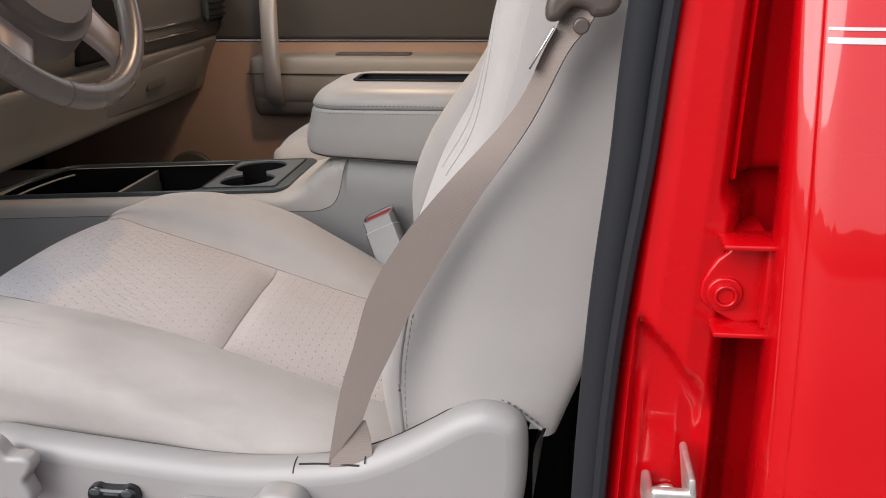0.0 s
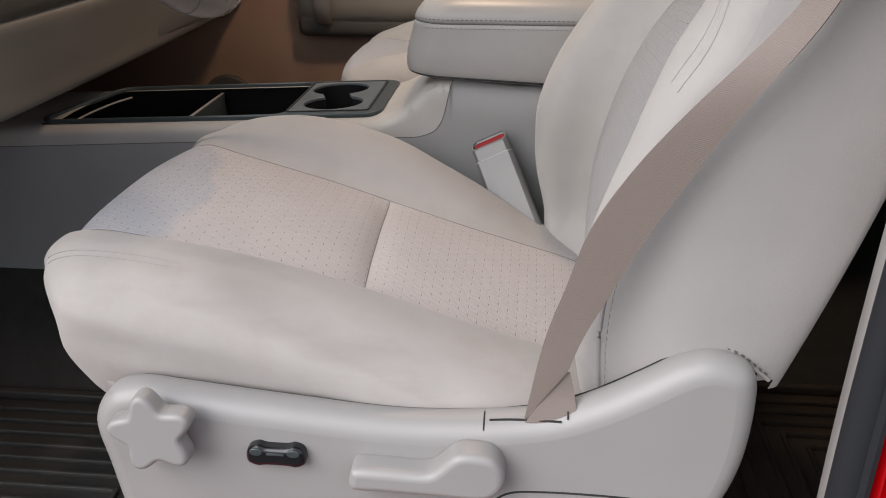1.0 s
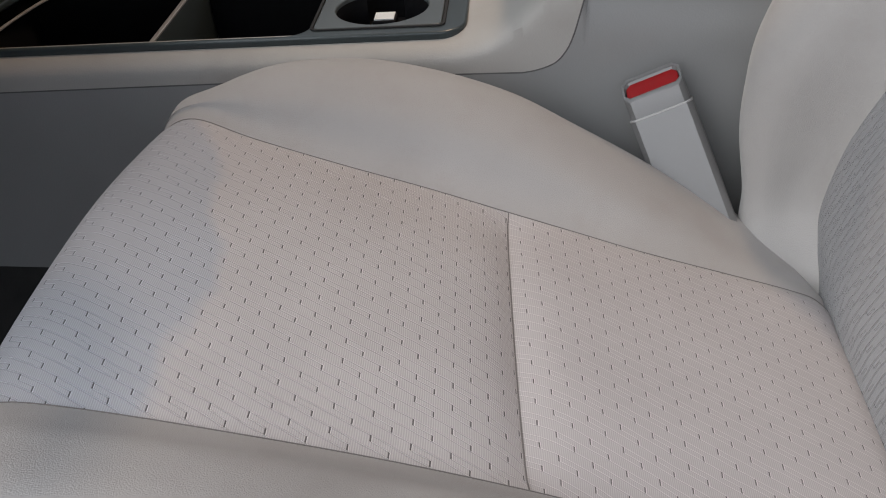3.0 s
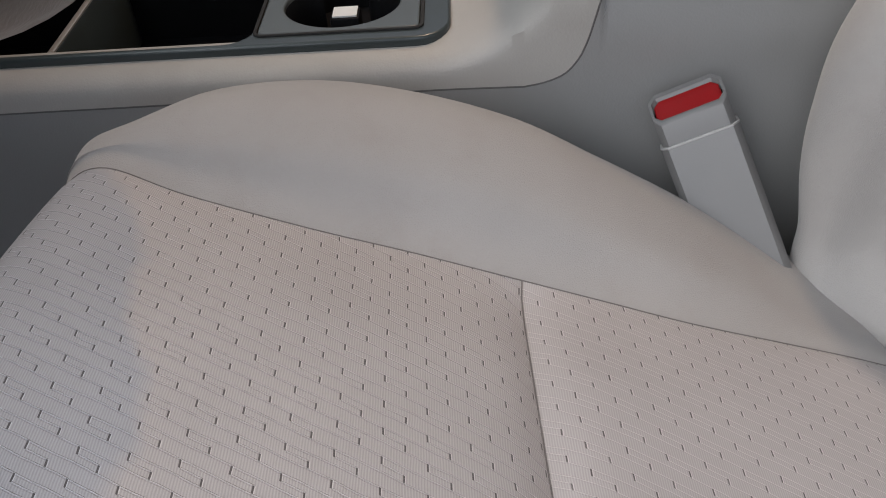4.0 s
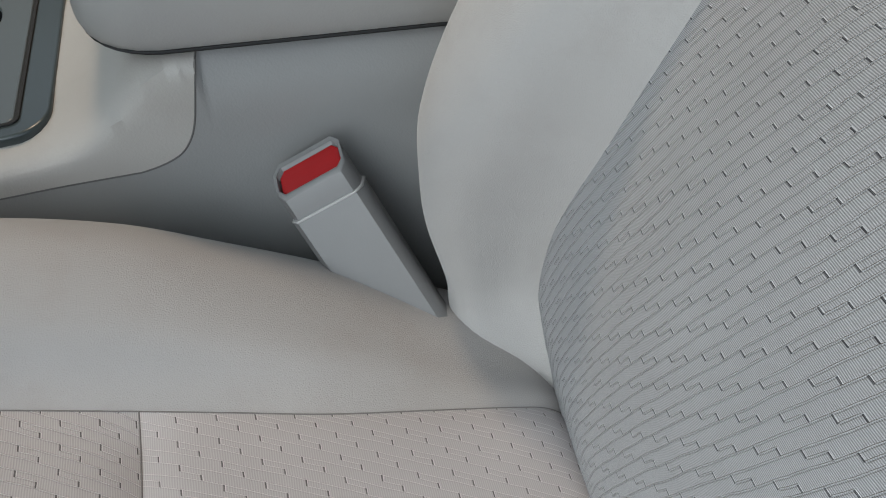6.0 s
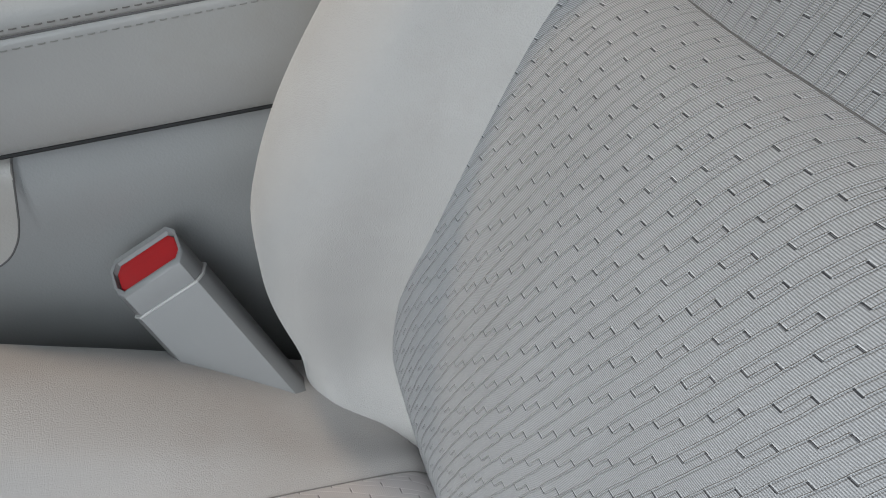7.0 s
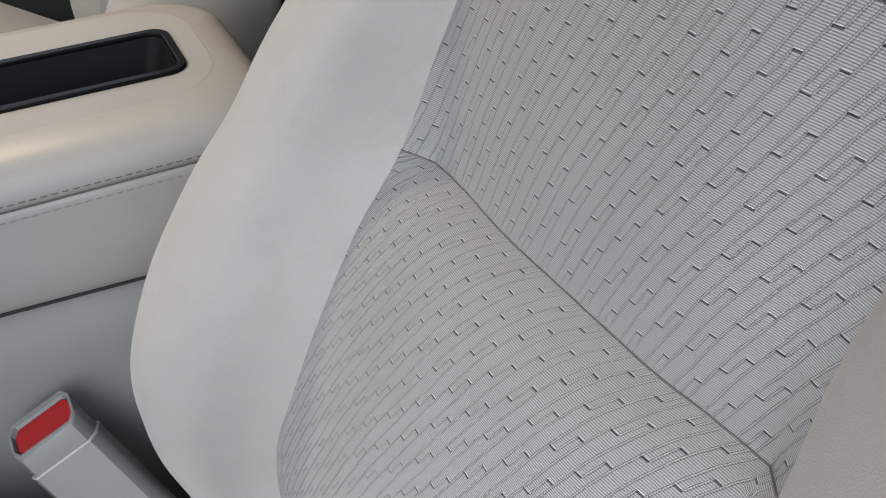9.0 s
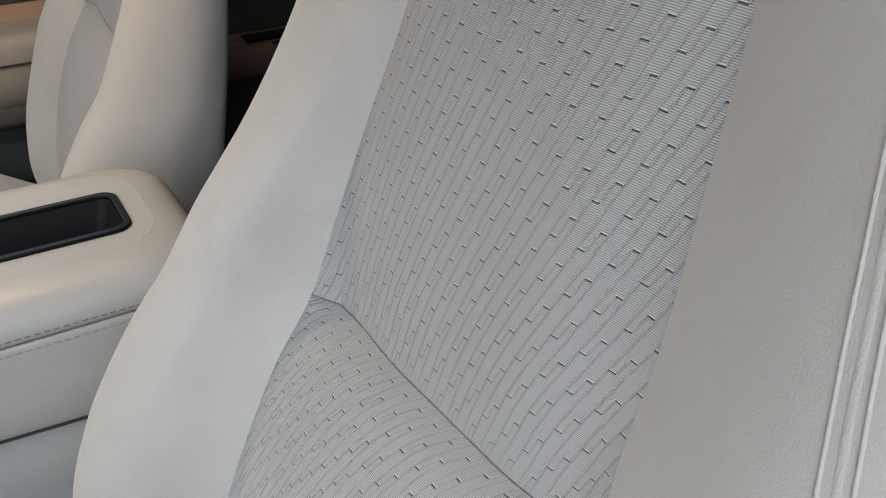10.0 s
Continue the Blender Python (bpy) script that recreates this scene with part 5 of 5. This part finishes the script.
bmesh.ops.translate(col, verts=col.verts, vec=(0, 0, -0.165))
part("column_shroud", on_wheel(col), M_DASHUP, wheel)

# ---- passenger side doors ----
pdoor = thing("passenger_door", "closed front passenger door with tan lower panel", "door", (-0.1, 1.2, 0.1))
part("lower_panel", box(-0.98, 0.47, 1.195, 1.235, 0.03, 0.548, 0.006), M_DOORLOW, pdoor, "tan plastic lower door panel")
part("upper_panel", box(-0.98, 0.47, 1.185, 1.235, 0.552, 0.83, 0.012, 3), M_DOORUP, pdoor, "dark upper door panel")
arm_prof = [(1.20, 0.385), (1.165, 0.392), (1.135, 0.412), (1.120, 0.445), (1.1165, 0.485), (1.122, 0.512), (1.140, 0.522), (1.20, 0.523)]
arm_rows = []
for x, s in ((-0.385, 0.25), (-0.375, 0.62), (-0.35, 0.88), (-0.30, 1.0), (-0.1, 1.0), (0.1, 1.0), (0.3, 1.0), (0.42, 1.0)):
    arm_rows.append([(x, 1.2 - (1.2 - y) * s, 0.46 + (z - 0.46) * (0.6 + 0.4 * s)) for y, z in arm_prof])
arm = part("armrest", skin(loft(arm_rows, 3, 4)), M_DOORARM, pdoor, "padded beige door armrest")
part("armrest_seam", tube([(-0.372, 1.1335, 0.478), (-0.30, 1.1145, 0.480), (0.42, 1.1145, 0.480)], 0.0015, 6, 4), M_DARKGAP, arm)
part("switch_panel", box(-0.16, 0.02, 1.135, 1.175, 0.5205, 0.5265, 0.002), M_DASHUP, arm)
part("map_pocket", box(-0.195, 0.40, 1.165, 1.198, 0.27, 0.378, 0.012, 3), M_BEZEL, pdoor, "black map pocket")
# armrest underside, its shade put into the darker plastic colour
part("pod", box(-0.372, 0.30, 1.135, 1.198, 0.372, 0.425, 0.02, 4), M_DOORUP, pdoor, "dark lower edge of the armrest")
part("pull_strap", tube([(-0.312, 1.17, 0.395), (-0.308, 1.115, 0.425), (-0.306, 1.098, 0.50), (-0.308, 1.108, 0.60), (-0.314, 1.135, 0.70), (-0.32, 1.175, 0.78)], 0.021, 12, 5, flat=0.38, up=(0, 1, 0)), M_SILVER, pdoor, "satin grey pull handle")
part("speaker_grille", placed(slab([circle(-0.568, 0.205, 0.066, 32)], 0.02, 0.006), Matrix.Translation((0, 1.182, 0)) @ TOSIDE), M_DASHUP, pdoor, "dark round speaker grille")

rdoor = thing("rear_passenger_door", "closed rear passenger door with dark panel", "door", (0.95, 1.2, 0.1))
part("door_panel", box(0.49, 1.5, 1.195, 1.235, 0.03, 0.83, 0.01), M_DOORUP, rdoor)
rarm = part("armrest", box(0.52, 1.25, 1.125, 1.198, 0.385, 0.452, 0.022, 4), M_DOORLOW, rdoor, "tan door armrest")
part("pull_cup", box(0.62, 0.78, 1.130, 1.165, 0.447, 0.4535, 0.003), M_BLACKGLOSS, rarm)
part("door_handle", box(0.66, 0.70, 1.127, 1.133, 0.436, 0.444, 0.002), M_CHROME, rdoor)

# ---- mats and carpet ----
tunnel = bmesh.new()
for x in (-1.1, 0.30):
    for y, z in ((0.13, 0.028), (0.20, 0.075), (0.286, 0.172), (0.30, 0.172), (0.30, 0.028)):
        tunnel.verts.new((x, y, z))
bmesh.ops.convex_hull(tunnel, input=tunnel.verts)
tagged(part("tunnel_carpet", tunnel, M_CARPET), "dark carpet over the floor tunnel", "carpet", kind="structure")


def floor_mat(name, x0, x1, y0, y1, label, rubber):
    mat = thing(name, label, "floor mat", ((x0 + x1) / 2, (y0 + y1) / 2, 0.03))
    part("mat_base", box(x0, x1, y0, y1, 0.031, 0.038, 0.003), rubber, mat)
    part("mat_rim", placed(slab([rounded(x0, x1, y0, y1, 0.03), rounded(x0 + 0.012, x1 - 0.012, y0 + 0.012, y1 - 0.012, 0.022)], 0.014, 0.003), Matrix.Translation((0, 0, 0.05))), rubber, mat)
    i = 0
    d = 0.035
    while y0 + d < y1 - d and x0 + d < x1 - d and i < 9:
        loop = rounded(x0 + d, x1 - d, y0 + d, y1 - d, 0.004, 1)
        inner = rounded(x0 + d + 0.006, x1 - d - 0.006, y0 + d + 0.006, y1 - d - 0.006, 0.003, 1)
        part("mat_rib", placed(slab([loop, inner], 0.007, 0.002), Matrix.Translation((0, 0, 0.0435))), rubber, mat)
        d += 0.026
        i += 1
    return mat


floor_mat("front_floor_mat", -0.98, -0.12, -0.32, 0.14, "black ribbed rubber mat in the driver footwell", M_MAT)
floor_mat("rear_floor_mat", 0.40, 1.15, -0.28, 0.26, "dark brown ribbed rubber mat behind the driver seat", M_REARMAT)

# opaque dark panes in the unseen rear side windows, added to keep light out
part("window", box(0.52, 1.56, 1.212, 1.218, 0.83, 1.25), M_LIGHTBLOCK, rdoor, "opaque dark rear side window, added unseen to block light")
part("window", box(0.58, 1.56, -0.384, -0.378, 0.845, 1.25), M_LIGHTBLOCK, rear_door, "opaque dark rear side window, added unseen to block light")
